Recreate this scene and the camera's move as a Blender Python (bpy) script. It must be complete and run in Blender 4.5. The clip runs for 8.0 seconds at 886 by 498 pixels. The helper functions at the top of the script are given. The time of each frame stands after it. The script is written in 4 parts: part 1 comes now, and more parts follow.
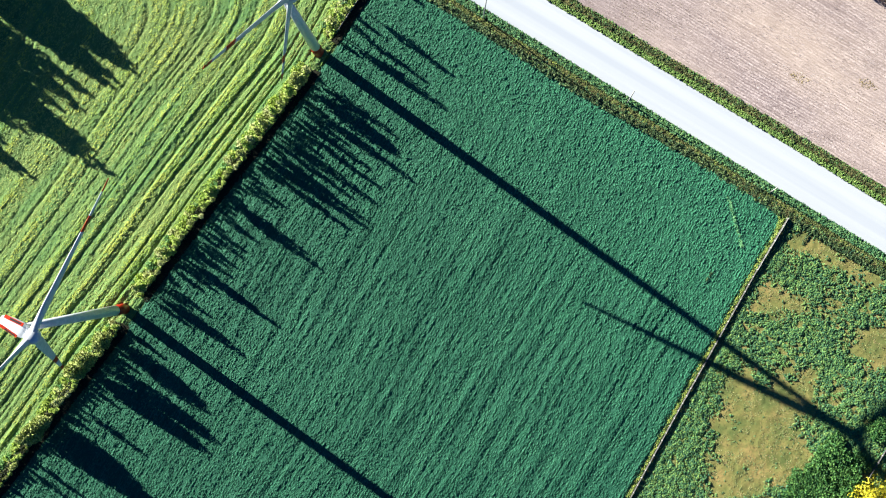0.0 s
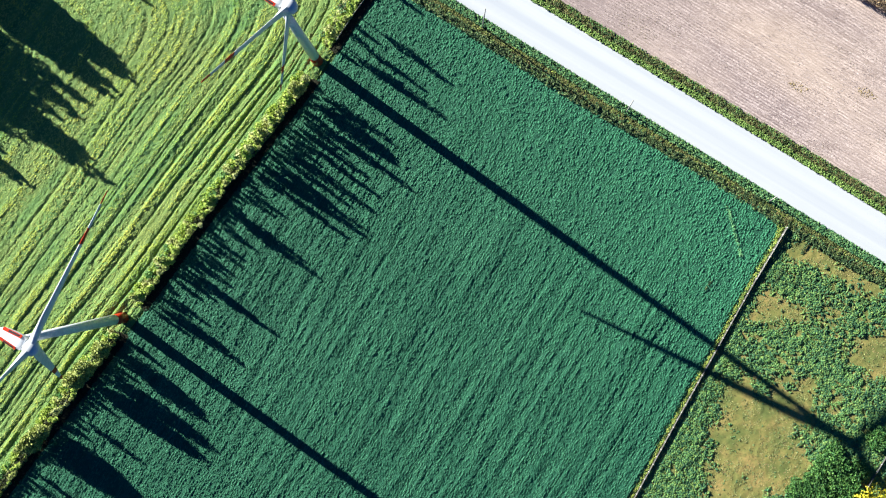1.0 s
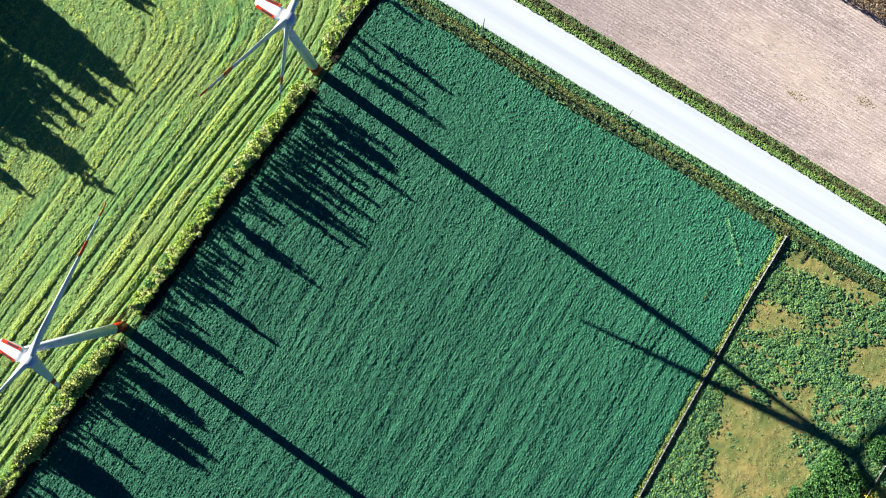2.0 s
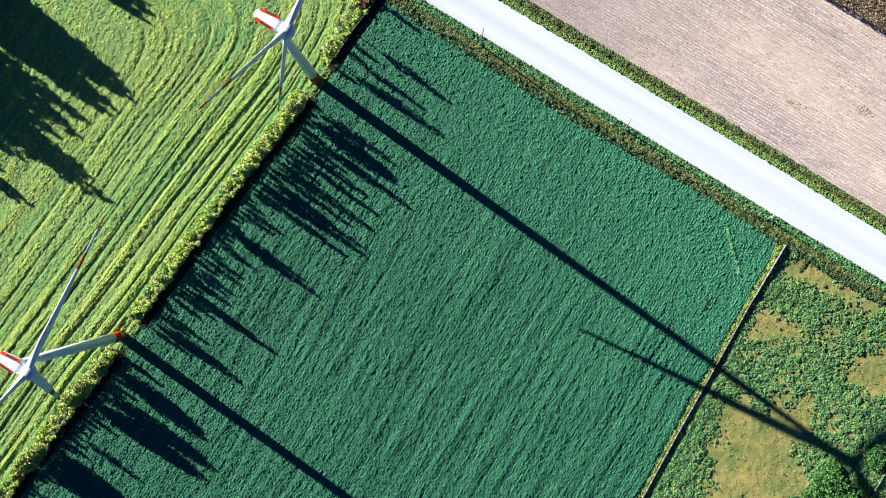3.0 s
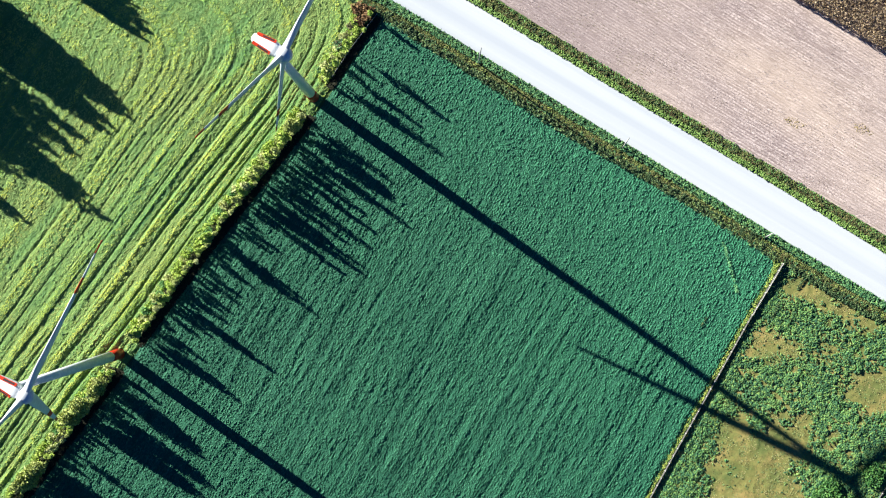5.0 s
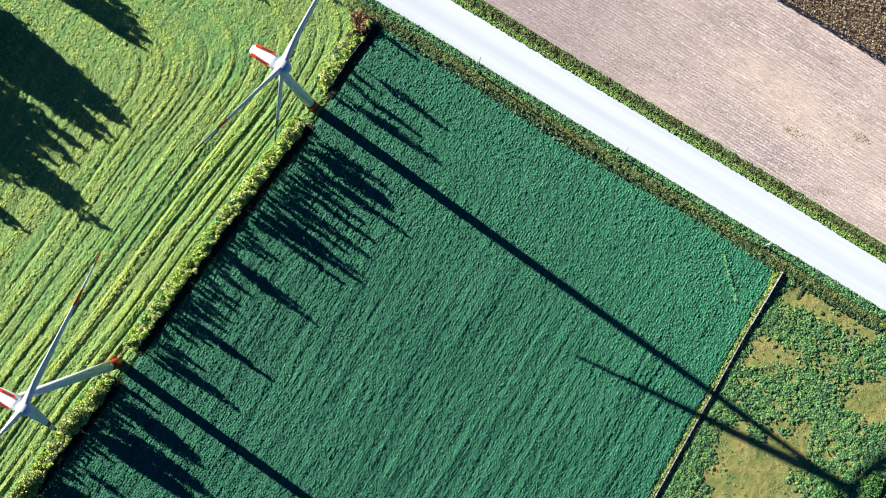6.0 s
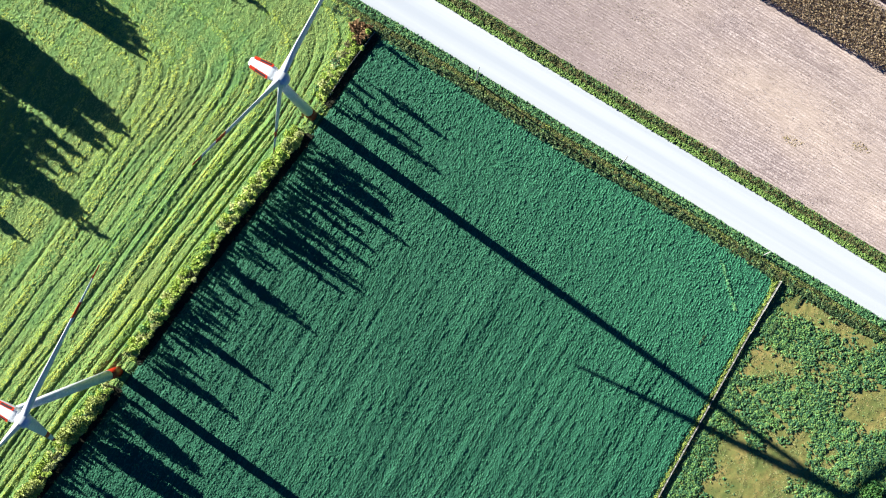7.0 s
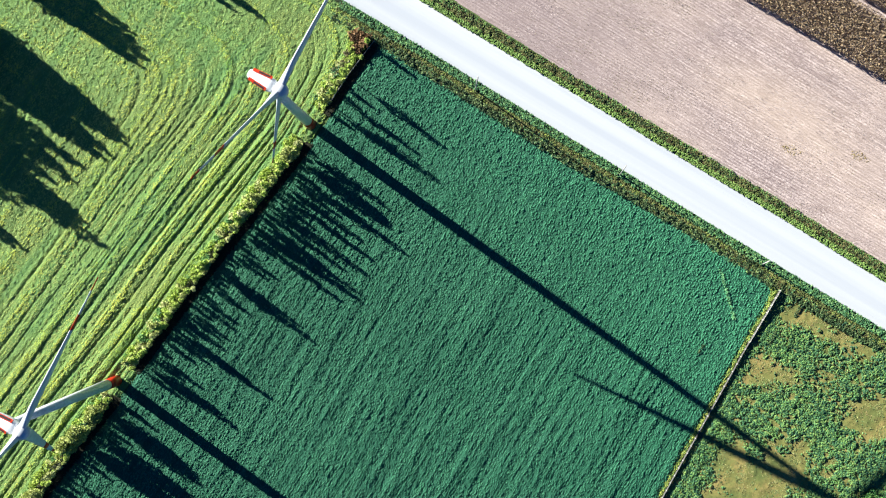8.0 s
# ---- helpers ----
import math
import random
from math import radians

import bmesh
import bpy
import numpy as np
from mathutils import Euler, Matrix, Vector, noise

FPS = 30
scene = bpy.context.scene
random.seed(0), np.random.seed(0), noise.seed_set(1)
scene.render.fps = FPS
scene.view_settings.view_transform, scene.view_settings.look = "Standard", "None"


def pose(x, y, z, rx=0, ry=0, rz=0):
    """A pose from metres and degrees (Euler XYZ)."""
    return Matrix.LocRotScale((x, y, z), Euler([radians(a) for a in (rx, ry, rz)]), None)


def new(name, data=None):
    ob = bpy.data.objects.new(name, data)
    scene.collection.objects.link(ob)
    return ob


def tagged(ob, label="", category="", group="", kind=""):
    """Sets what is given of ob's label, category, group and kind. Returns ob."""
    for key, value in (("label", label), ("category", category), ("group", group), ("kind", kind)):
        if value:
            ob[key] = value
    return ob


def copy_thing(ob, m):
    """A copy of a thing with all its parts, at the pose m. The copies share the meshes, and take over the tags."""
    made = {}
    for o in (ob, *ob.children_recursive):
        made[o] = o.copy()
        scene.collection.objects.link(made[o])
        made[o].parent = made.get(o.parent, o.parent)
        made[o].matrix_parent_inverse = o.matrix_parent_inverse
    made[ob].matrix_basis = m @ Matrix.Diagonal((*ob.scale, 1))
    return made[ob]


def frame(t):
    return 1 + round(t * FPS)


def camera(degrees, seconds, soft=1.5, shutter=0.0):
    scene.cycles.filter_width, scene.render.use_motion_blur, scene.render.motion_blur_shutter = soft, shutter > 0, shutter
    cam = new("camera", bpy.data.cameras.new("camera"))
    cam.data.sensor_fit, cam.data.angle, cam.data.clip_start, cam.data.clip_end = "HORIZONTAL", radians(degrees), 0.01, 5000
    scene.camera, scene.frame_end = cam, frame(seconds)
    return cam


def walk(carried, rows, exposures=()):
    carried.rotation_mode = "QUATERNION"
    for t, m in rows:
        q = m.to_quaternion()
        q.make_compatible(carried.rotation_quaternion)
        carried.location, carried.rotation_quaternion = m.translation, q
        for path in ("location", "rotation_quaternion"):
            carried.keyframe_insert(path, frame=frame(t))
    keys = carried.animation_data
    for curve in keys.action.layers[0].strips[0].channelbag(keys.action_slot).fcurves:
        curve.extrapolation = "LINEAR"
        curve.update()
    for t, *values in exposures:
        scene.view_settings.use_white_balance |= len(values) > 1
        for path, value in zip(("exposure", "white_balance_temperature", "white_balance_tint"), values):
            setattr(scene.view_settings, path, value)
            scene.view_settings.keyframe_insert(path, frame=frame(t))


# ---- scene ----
# The camera: high over the fields, looking straight down, gliding at a steady pace.
cam = camera(44.5, 8.0, soft=1.15)
HEIGHT = 306.5
ROWS = [(t, 0.28 * t, 2.55 * t) for t in (0.0, 0.5, 1.0, 1.5, 3.0, 3.5, 4.0, 4.5, 6.0, 6.5, 7.0, 7.5, 8.0)]
walk(cam, [(t, pose(x, y, HEIGHT, 0, 0, 0)) for t, x, y in ROWS], exposures=[(0.0, 1.58, 6230, 3), (8.0, 1.58, 6230, 3)])

# ---- light: a low clear sun and a weak blue sky ----
SUN_UP = math.atan(1 / 2.42)
LIGHT = Vector((0.8125 * 2.42, -0.583 * 2.42, -1)).normalized()
sun = new("sun", bpy.data.lights.new("sun", "SUN"))
sun.data.energy, sun.data.angle, sun.data.color = 5.0, radians(0.5), (1.0, 0.96, 0.88)
sun.matrix_world = Matrix.Translation((-200, 150, 200)) @ LIGHT.to_track_quat("-Z", "Y").to_matrix().to_4x4()
world = bpy.data.worlds.new("sky")
scene.world = world
world.use_nodes = True
sky = world.node_tree.nodes.new("ShaderNodeTexSky")
sky.sky_type, sky.sun_disc = "NISHITA", False
sky.ozone_density = 10.0
sky.sun_elevation, sky.sun_rotation = SUN_UP, math.atan2(-0.8125, 0.583)
deep = world.node_tree.nodes.new("ShaderNodeMix")     # a deep, clean autumn blue
deep.data_type, deep.blend_type = "RGBA", "MULTIPLY"
deep.inputs[0].default_value, deep.inputs[7].default_value = 1.0, (0.4, 0.95, 1.5, 1)
world.node_tree.links.new(sky.outputs[0], deep.inputs[6])
world.node_tree.links.new(deep.outputs[2], world.node_tree.nodes["Background"].inputs[0])
world.node_tree.nodes["Background"].inputs[1].default_value = 0.017


# ---- materials ----
class Nodes:
    """A small builder for node materials."""

    def __init__(self, name, rough=0.8, metal=0.0):
        self.mat = bpy.data.materials.new(name)
        self.mat.use_nodes = True
        self.tree = self.mat.node_tree
        self.bsdf = self.tree.nodes["Principled BSDF"]
        self.bsdf.inputs["Roughness"].default_value = rough
        self.bsdf.inputs["Metallic"].default_value = metal
        self.bsdf.inputs["Specular IOR Level"].default_value = 0.25
        self.coord = self.tree.nodes.new("ShaderNodeTexCoord").outputs["Object"]

    def node(self, kind, **values):
        n = self.tree.nodes.new(kind)
        for key, value in values.items():
            n.inputs[key.replace("_", " ")].default_value = value
        return n

    def link(self, a, b):
        self.tree.links.new(a, b)

    def mapped(self, turn=0.0, stretch=(1, 1, 1)):
        m = self.node("ShaderNodeMapping")
        m.vector_type = "TEXTURE"
        m.inputs["Rotation"].default_value = (0, 0, turn)
        m.inputs["Scale"].default_value = stretch
        self.link(self.coord, m.inputs["Vector"])
        return m.outputs[0]

    def noise(self, scale, detail=4.0, rough=0.6, vector=None, warp=0.0):
        n = self.node("ShaderNodeTexNoise", Scale=scale, Detail=detail, Roughness=rough, Distortion=warp)
        self.link(vector or self.coord, n.inputs["Vector"])
        return n.outputs[0]

    def ramp(self, fac, stops):
        r = self.tree.nodes.new("ShaderNodeValToRGB")
        while len(r.color_ramp.elements) < len(stops):
            r.color_ramp.elements.new(0.5)
        for e, (p, c) in zip(r.color_ramp.elements, stops):
            e.position, e.color = p, (*c, 1) if len(c) == 3 else c
        self.link(fac, r.inputs[0])
        return r.outputs[0]

    def mix(self, fac, a, b, blend="MIX"):
        m = self.tree.nodes.new("ShaderNodeMix")
        m.data_type, m.blend_type = "RGBA", blend
        for value, slot in ((fac, 0), (a, 6), (b, 7)):
            if isinstance(value, (int, float)):
                m.inputs[slot].default_value = value
            elif isinstance(value, tuple):
                m.inputs[slot].default_value = (*value, 1)
            else:
                self.link(value, m.inputs[slot])
        return m.outputs[2]

    def island(self):
        return self.tree.nodes.new("ShaderNodeNewGeometry").outputs["Random Per Island"]

    def thing(self):
        return self.tree.nodes.new("ShaderNodeObjectInfo").outputs["Random"]

    def done(self, colour, bump=None, strength=0.5, distance=0.1):
        if isinstance(colour, tuple):
            self.bsdf.inputs["Base Color"].default_value = (*colour, 1)
        else:
            self.link(colour, self.bsdf.inputs["Base Color"])
        if bump:
            b = self.node("ShaderNodeBump", Strength=strength, Distance=distance)
            self.link(bump, b.inputs["Height"])
            self.link(b.outputs[0], self.bsdf.inputs["Normal"])
        return self.mat


ROW = math.atan2(0.795, 0.606)        # the rows run beside the hedge
TEAL_ROW = math.atan2(0.85, 0.53)    # the rows of the darker crop
ROAD = -math.atan2(0.515, 0.857)      # the road's line


def crop_teal():
    n = Nodes("dark green crop", 0.65)
    fine = n.noise(1.6, 5, 0.7)
    wide = n.noise(0.025, 3, 0.5)
    rows = n.noise(0.5, 3, 0.5, n.mapped(TEAL_ROW, (6, 1, 1)))
    a = n.ramp(fine, [(0.3, (0.011, 0.068, 0.038)), (0.55, (0.021, 0.112, 0.06)), (0.75, (0.05, 0.175, 0.095))])
    b = n.mix(n.ramp(wide, [(0.35, (0, 0, 0)), (0.65, (1, 1, 1))]), a, (0.024, 0.15, 0.06))
    c = n.mix(n.ramp(rows, [(0.45, (0, 0, 0)), (0.7, (0.45, 0.45, 0.45))]), a, b)
    return n.done(c, n.noise(2.6, 5, 0.75), 1.0, 0.35)


def crop_lime():
    n = Nodes("yellow green crop", 0.7)
    fine = n.noise(1.4, 5, 0.7)
    rows = n.noise(0.32, 4, 0.6, n.mapped(ROW, (22, 1, 1)), 0.3)
    wide = n.noise(0.03, 3, 0.55)
    a = n.ramp(fine, [(0.28, (0.08, 0.18, 0.05)), (0.52, (0.15, 0.28, 0.07)), (0.75, (0.25, 0.37, 0.095))])
    b = n.ramp(rows, [(0.36, (0.07, 0.16, 0.045)), (0.5, (0.15, 0.26, 0.06)), (0.66, (0.25, 0.33, 0.075))])
    c = n.mix(0.5, a, b)
    d = n.mix(n.ramp(wide, [(0.45, (0, 0, 0)), (0.7, (0.6, 0.6, 0.6))]), c, (0.16, 0.19, 0.05))
    return n.done(d, n.noise(2.6, 5, 0.75), 1.0, 0.35)


def gravel():
    n = Nodes("pale gravel", 0.9)
    tracks = n.noise(0.28, 3, 0.5, n.mapped(ROAD, (60, 1, 1)))
    grain = n.noise(6, 5, 0.7)
    a = n.ramp(tracks, [(0.35, (0.47, 0.48, 0.52)), (0.6, (0.56, 0.56, 0.57))])
    return n.done(n.mix(n.ramp(grain, [(0.35, (0.25, 0.25, 0.25)), (0.6, (0, 0, 0))]), a, (0.42, 0.42, 0.43)), grain, 0.25, 0.03)


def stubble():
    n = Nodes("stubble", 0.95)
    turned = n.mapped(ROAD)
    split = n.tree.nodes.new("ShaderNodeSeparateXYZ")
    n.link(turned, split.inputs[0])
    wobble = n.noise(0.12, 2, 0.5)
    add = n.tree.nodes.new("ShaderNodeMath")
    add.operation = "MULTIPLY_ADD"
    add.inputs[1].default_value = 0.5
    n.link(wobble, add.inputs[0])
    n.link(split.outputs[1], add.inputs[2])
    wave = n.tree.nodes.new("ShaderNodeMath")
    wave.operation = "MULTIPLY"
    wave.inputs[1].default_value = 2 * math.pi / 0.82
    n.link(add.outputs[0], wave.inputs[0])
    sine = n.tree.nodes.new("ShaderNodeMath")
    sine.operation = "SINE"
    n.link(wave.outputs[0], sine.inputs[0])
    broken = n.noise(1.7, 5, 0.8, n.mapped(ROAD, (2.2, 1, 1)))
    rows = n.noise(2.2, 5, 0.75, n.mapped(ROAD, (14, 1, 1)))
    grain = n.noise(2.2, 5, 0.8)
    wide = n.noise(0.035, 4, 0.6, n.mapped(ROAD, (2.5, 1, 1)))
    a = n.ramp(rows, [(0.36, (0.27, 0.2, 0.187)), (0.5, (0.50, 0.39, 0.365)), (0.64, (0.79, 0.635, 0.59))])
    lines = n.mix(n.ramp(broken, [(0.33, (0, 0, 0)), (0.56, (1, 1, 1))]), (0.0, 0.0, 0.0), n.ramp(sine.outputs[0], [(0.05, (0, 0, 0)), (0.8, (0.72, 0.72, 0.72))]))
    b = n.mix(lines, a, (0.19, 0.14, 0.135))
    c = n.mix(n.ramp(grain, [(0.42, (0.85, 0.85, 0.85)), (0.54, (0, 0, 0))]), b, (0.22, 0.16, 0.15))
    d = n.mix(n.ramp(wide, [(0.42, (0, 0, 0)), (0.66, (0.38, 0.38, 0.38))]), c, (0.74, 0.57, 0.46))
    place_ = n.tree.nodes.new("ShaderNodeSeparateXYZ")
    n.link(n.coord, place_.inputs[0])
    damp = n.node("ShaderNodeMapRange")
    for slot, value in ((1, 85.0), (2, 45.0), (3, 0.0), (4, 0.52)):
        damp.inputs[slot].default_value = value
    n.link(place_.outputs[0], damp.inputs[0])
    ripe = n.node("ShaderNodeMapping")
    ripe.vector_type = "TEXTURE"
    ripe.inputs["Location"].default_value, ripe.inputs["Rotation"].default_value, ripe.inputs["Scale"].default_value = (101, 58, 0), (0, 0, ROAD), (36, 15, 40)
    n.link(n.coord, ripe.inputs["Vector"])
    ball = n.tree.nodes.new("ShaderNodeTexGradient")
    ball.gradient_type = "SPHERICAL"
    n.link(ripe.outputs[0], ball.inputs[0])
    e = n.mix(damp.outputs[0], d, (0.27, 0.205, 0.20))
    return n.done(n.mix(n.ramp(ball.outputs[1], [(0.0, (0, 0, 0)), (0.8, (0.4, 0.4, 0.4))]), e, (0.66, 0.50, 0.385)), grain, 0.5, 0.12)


def meadow(name, low, mid, high, scale=0.12):
    n = Nodes(name, 0.9)
    patch = n.noise(scale, 5, 0.6)
    fine = n.noise(1.8, 5, 0.7)
    a = n.ramp(patch, [(0.35, low), (0.5, mid), (0.65, high)])
    return n.done(n.mix(n.ramp(fine, [(0.35, (0.6, 0.6, 0.6)), (0.6, (0, 0, 0))]), a, low), fine, 0.5, 0.15)


def leafy(name, dark, mid, light, rough=0.6, at=0.5, vary=0.45):
    """Leaves of many tones; whole plants differ a little too."""
    n = Nodes(name, rough)
    a = n.ramp(n.island(), [(0.0, dark), (at, mid), (1.0, light)])
    return n.done(n.mix(n.ramp(n.thing(), [(0.2, (0, 0, 0)), (1.0, (vary, vary, vary))]), a, light))


def plain(name, colour, rough=0.5, metal=0.0, wear=0.12):
    n = Nodes(name, rough, metal)
    dirt = n.noise(0.9, 5, 0.65)
    dark = tuple(c * (1 - wear * 2.5) for c in colour)
    return n.done(n.mix(n.ramp(dirt, [(0.42, (1, 1, 1)), (0.62, (0, 0, 0))]), colour, dark), n.noise(14, 3), 0.05, 0.01)


def crop_leaf(name, dark, mid, light, turn, stretch, scale, lush=None, ripe=None, shade=None):
    """Crop leaves: each its own tone, and whole rows lighter or darker as the stand grew."""
    n = Nodes(name, 0.6)
    a = n.ramp(n.island(), [(0.0, dark), (0.5, mid), (1.0, light)])
    rows = n.noise(scale, 4, 0.6, n.mapped(turn, (stretch, 1, 1)), 0.2)
    wide = n.noise(0.03, 3, 0.55)
    b = n.mix(n.ramp(rows, [(0.46, (0, 0, 0)), (0.6, (0.8, 0.8, 0.8))]), a, ripe or light)
    c = n.mix(n.ramp(rows, [(0.38, (0.8, 0.8, 0.8)), (0.48, (0, 0, 0))]), b, shade or dark)
    d = n.mix(n.ramp(wide, [(0.42, (0, 0, 0)), (0.66, (0.42, 0.42, 0.42))]), c, ripe or mid)
    if lush:
        split = n.tree.nodes.new("ShaderNodeSeparateXYZ")
        n.link(n.coord, split.inputs[0])
        east, north = n.node("ShaderNodeMath"), n.node("ShaderNodeMath")
        east.operation, north.operation = "MULTIPLY", "MULTIPLY_ADD"
        east.inputs[1].default_value, north.inputs[1].default_value = 0.7, 0.6
        n.link(split.outputs[0], east.inputs[0])
        n.link(split.outputs[1], north.inputs[0])
        n.link(east.outputs[0], north.inputs[2])
        grow = n.node("ShaderNodeMapRange")
        for slot, value in ((1, 0.0), (2, 62.0), (3, 0.0), (4, 1.0)):
            grow.inputs[slot].default_value = value
        n.link(north.outputs[0], grow.inputs[0])
        patch = n.noise(0.02, 3, 0.5)
        part_ = n.mix(grow.outputs[0], (0.0, 0.0, 0.0), n.ramp(patch, [(0.3, (0.5, 0.5, 0.5)), (0.6, (0.95, 0.95, 0.95))]))
        d = n.mix(part_, d, lush)
    return n.done(d)


TEAL, LIME, GRAVEL, STUBBLE = crop_teal(), crop_lime(), gravel(), stubble()
SOIL = meadow("farmland", (0.05, 0.10, 0.03), (0.10, 0.15, 0.04), (0.17, 0.18, 0.07), 0.01)
PASTURE = meadow("dry pasture", (0.125, 0.15, 0.042), (0.235, 0.21, 0.062), (0.36, 0.25, 0.088), 0.13)
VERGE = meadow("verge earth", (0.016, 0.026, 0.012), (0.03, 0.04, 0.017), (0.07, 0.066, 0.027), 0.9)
TEAL_LEAF = crop_leaf("dark crop leaves", (0.012, 0.088, 0.046), (0.025, 0.135, 0.07), (0.062, 0.225, 0.117), TEAL_ROW, 14, 0.4, (0.069, 0.28, 0.14))
LIME_LEAF = crop_leaf("yellow-green crop leaves", (0.135, 0.27, 0.09), (0.205, 0.35, 0.104), (0.30, 0.43, 0.127), ROW, 24, 0.3, None, (0.37, 0.43, 0.11), (0.09, 0.225, 0.075))
# yellower than the furrow leaves: the light on the ridges is in the colour
LIME_RIDGE = crop_leaf("sunlit ridge crop leaves", (0.225, 0.38, 0.066), (0.305, 0.445, 0.076), (0.41, 0.52, 0.095), ROW, 24, 0.3, None, (0.53, 0.56, 0.085), (0.21, 0.40, 0.07))
OLIVE = leafy("olive ditch grass", (0.028, 0.05, 0.016), (0.085, 0.118, 0.033), (0.27, 0.31, 0.09), 0.8, 0.62, 0.05)
LUSH = leafy("lush roadside grass", (0.11, 0.21, 0.05), (0.19, 0.32, 0.075), (0.35, 0.45, 0.12), 0.6, 0.5, 0.1)
THICKET = leafy("thicket leaves", (0.015, 0.06, 0.018), (0.045, 0.14, 0.035), (0.16, 0.30, 0.07), 0.6, 0.5, 0.1)
WEED = leafy("weed leaves", (0.025, 0.085, 0.05), (0.08, 0.195, 0.075), (0.24, 0.345, 0.085), 0.6, 0.55, 0.05)
GRASS = leafy("verge grass", (0.02, 0.085, 0.04), (0.07, 0.2, 0.08), (0.26, 0.43, 0.16), 0.6, 0.6, 0.1)
BRIGHT = leafy("bright grass", (0.05, 0.15, 0.05), (0.12, 0.28, 0.075), (0.27, 0.41, 0.12), 0.6, 0.5, 0.2)
CHAFF = leafy("straw and chaff", (0.16, 0.11, 0.105), (0.40, 0.305, 0.285), (0.68, 0.56, 0.52), 0.9)
CLOD = leafy("dark clods", (0.13, 0.10, 0.09), (0.20, 0.155, 0.13), (0.29, 0.25, 0.15), 0.9)
# the hedge's unlit side, darkened in the leaf colour itself
SHADED = leafy("shaded hedge leaves", (0.012, 0.018, 0.008), (0.032, 0.04, 0.014), (0.16, 0.16, 0.06), 0.7, 0.7, 0.05)
# near-black tones: the hedge's shadow put into the ground colour
HEDGE_SHADE = leafy("painted hedge shade", (0.008, 0.01, 0.006), (0.016, 0.018, 0.01), (0.035, 0.034, 0.017), 0.9)
DARKWEED = leafy("dark weeds", (0.012, 0.03, 0.012), (0.05, 0.09, 0.032), (0.24, 0.32, 0.12), 0.6, 0.7, 0.05)
TRACK = leafy("lighter crop leaves", (0.05, 0.19, 0.085), (0.11, 0.31, 0.13), (0.22, 0.44, 0.18))
MOSS = leafy("low pasture grass", (0.11, 0.18, 0.06), (0.22, 0.25, 0.085), (0.38, 0.34, 0.13), 0.8, 0.5, 0.1)
TAN = leafy("tan weeds", (0.24, 0.175, 0.075), (0.36, 0.27, 0.11), (0.52, 0.40, 0.19), 0.8)
STRAW = leafy("straw grass", (0.09, 0.10, 0.035), (0.17, 0.165, 0.055), (0.31, 0.285, 0.11), 0.8, 0.6, 0.1)
DRY = leafy("dry weeds", (0.045, 0.038, 0.016), (0.11, 0.088, 0.036), (0.24, 0.20, 0.08), 0.8, 0.6, 0.05)
GOLD = leafy("yellowing weeds", (0.19, 0.29, 0.055), (0.31, 0.40, 0.075), (0.50, 0.54, 0.12), 0.75)
HEDGE = leafy("hedge leaves", (0.09, 0.18, 0.03), (0.31, 0.43, 0.06), (0.62, 0.70, 0.16), 0.6, 0.5, 0.3)
PALE = leafy("pale hedge leaves", (0.18, 0.20, 0.06), (0.42, 0.45, 0.15), (0.63, 0.64, 0.29))
TWIGGY = leafy("thin dry tree leaves", (0.08, 0.10, 0.026), (0.28, 0.33, 0.07), (0.57, 0.60, 0.20), 0.6, 0.5, 0.2)
BROWN = leafy("brown hedge leaves", (0.025, 0.022, 0.01), (0.095, 0.082, 0.035), (0.40, 0.36, 0.17), 0.7, 0.65, 0.15)
CROWN = leafy("green crown", (0.015, 0.06, 0.02), (0.04, 0.13, 0.03), (0.11, 0.23, 0.05))
AUTUMN = leafy("yellow crown", (0.4, 0.33, 0.02), (0.65, 0.55, 0.03), (0.8, 0.7, 0.06))
RUST = leafy("rusty leaves", (0.07, 0.04, 0.02), (0.19, 0.105, 0.048), (0.32, 0.19, 0.09), 0.8)
CORN = leafy("ripe maize", (0.08, 0.055, 0.033), (0.215, 0.145, 0.08), (0.48, 0.355, 0.22), 0.8)
BARK = plain("bark", (0.11, 0.085, 0.06), 0.9, wear=0.2)
POST = plain("weathered wood", (0.55, 0.52, 0.48), 0.85, wear=0.15)
OLD = plain("old grey rail", (0.16, 0.15, 0.14), 0.9, wear=0.2)
WHITE = plain("white paint", (0.74, 0.75, 0.77), 0.35, wear=0.06)
RED = plain("red paint", (0.52, 0.036, 0.012), 0.4, wear=0.06)
DARK = plain("dark vent", (0.03, 0.03, 0.035), 0.6)


# ---- tools ----
def linked(name, mesh, material, parent=None, label=""):
    ob = new(name, mesh)
    if material and not mesh.materials:
        mesh.materials.append(material)
    if parent:
        ob.parent = parent
    return tagged(ob, label)


def part(name, bm, material, parent=None, label="", smooth=True):
    mesh = bpy.data.meshes.new(name)
    bm.normal_update()
    bm.to_mesh(mesh)
    bm.free()
    if smooth:
        mesh.shade_smooth()
    return linked(name, mesh, material, parent, label)


def mesh_of(name, verts, faces, smooth=False):
    """A mesh of equal-sided faces from two arrays."""
    mesh = bpy.data.meshes.new(name)
    verts, faces = np.asarray(verts, np.float32), np.asarray(faces, np.int32)
    sides = faces.shape[1]
    mesh.vertices.add(len(verts))
    mesh.vertices.foreach_set("co", verts.ravel())
    mesh.loops.add(faces.size)
    mesh.loops.foreach_set("vertex_index", faces.ravel())
    mesh.polygons.add(len(faces))
    mesh.polygons.foreach_set("loop_start", np.arange(0, faces.size, sides, dtype=np.int32))
    mesh.update(calc_edges=True)
    mesh.validate()
    if smooth:
        mesh.shade_smooth()
    return mesh


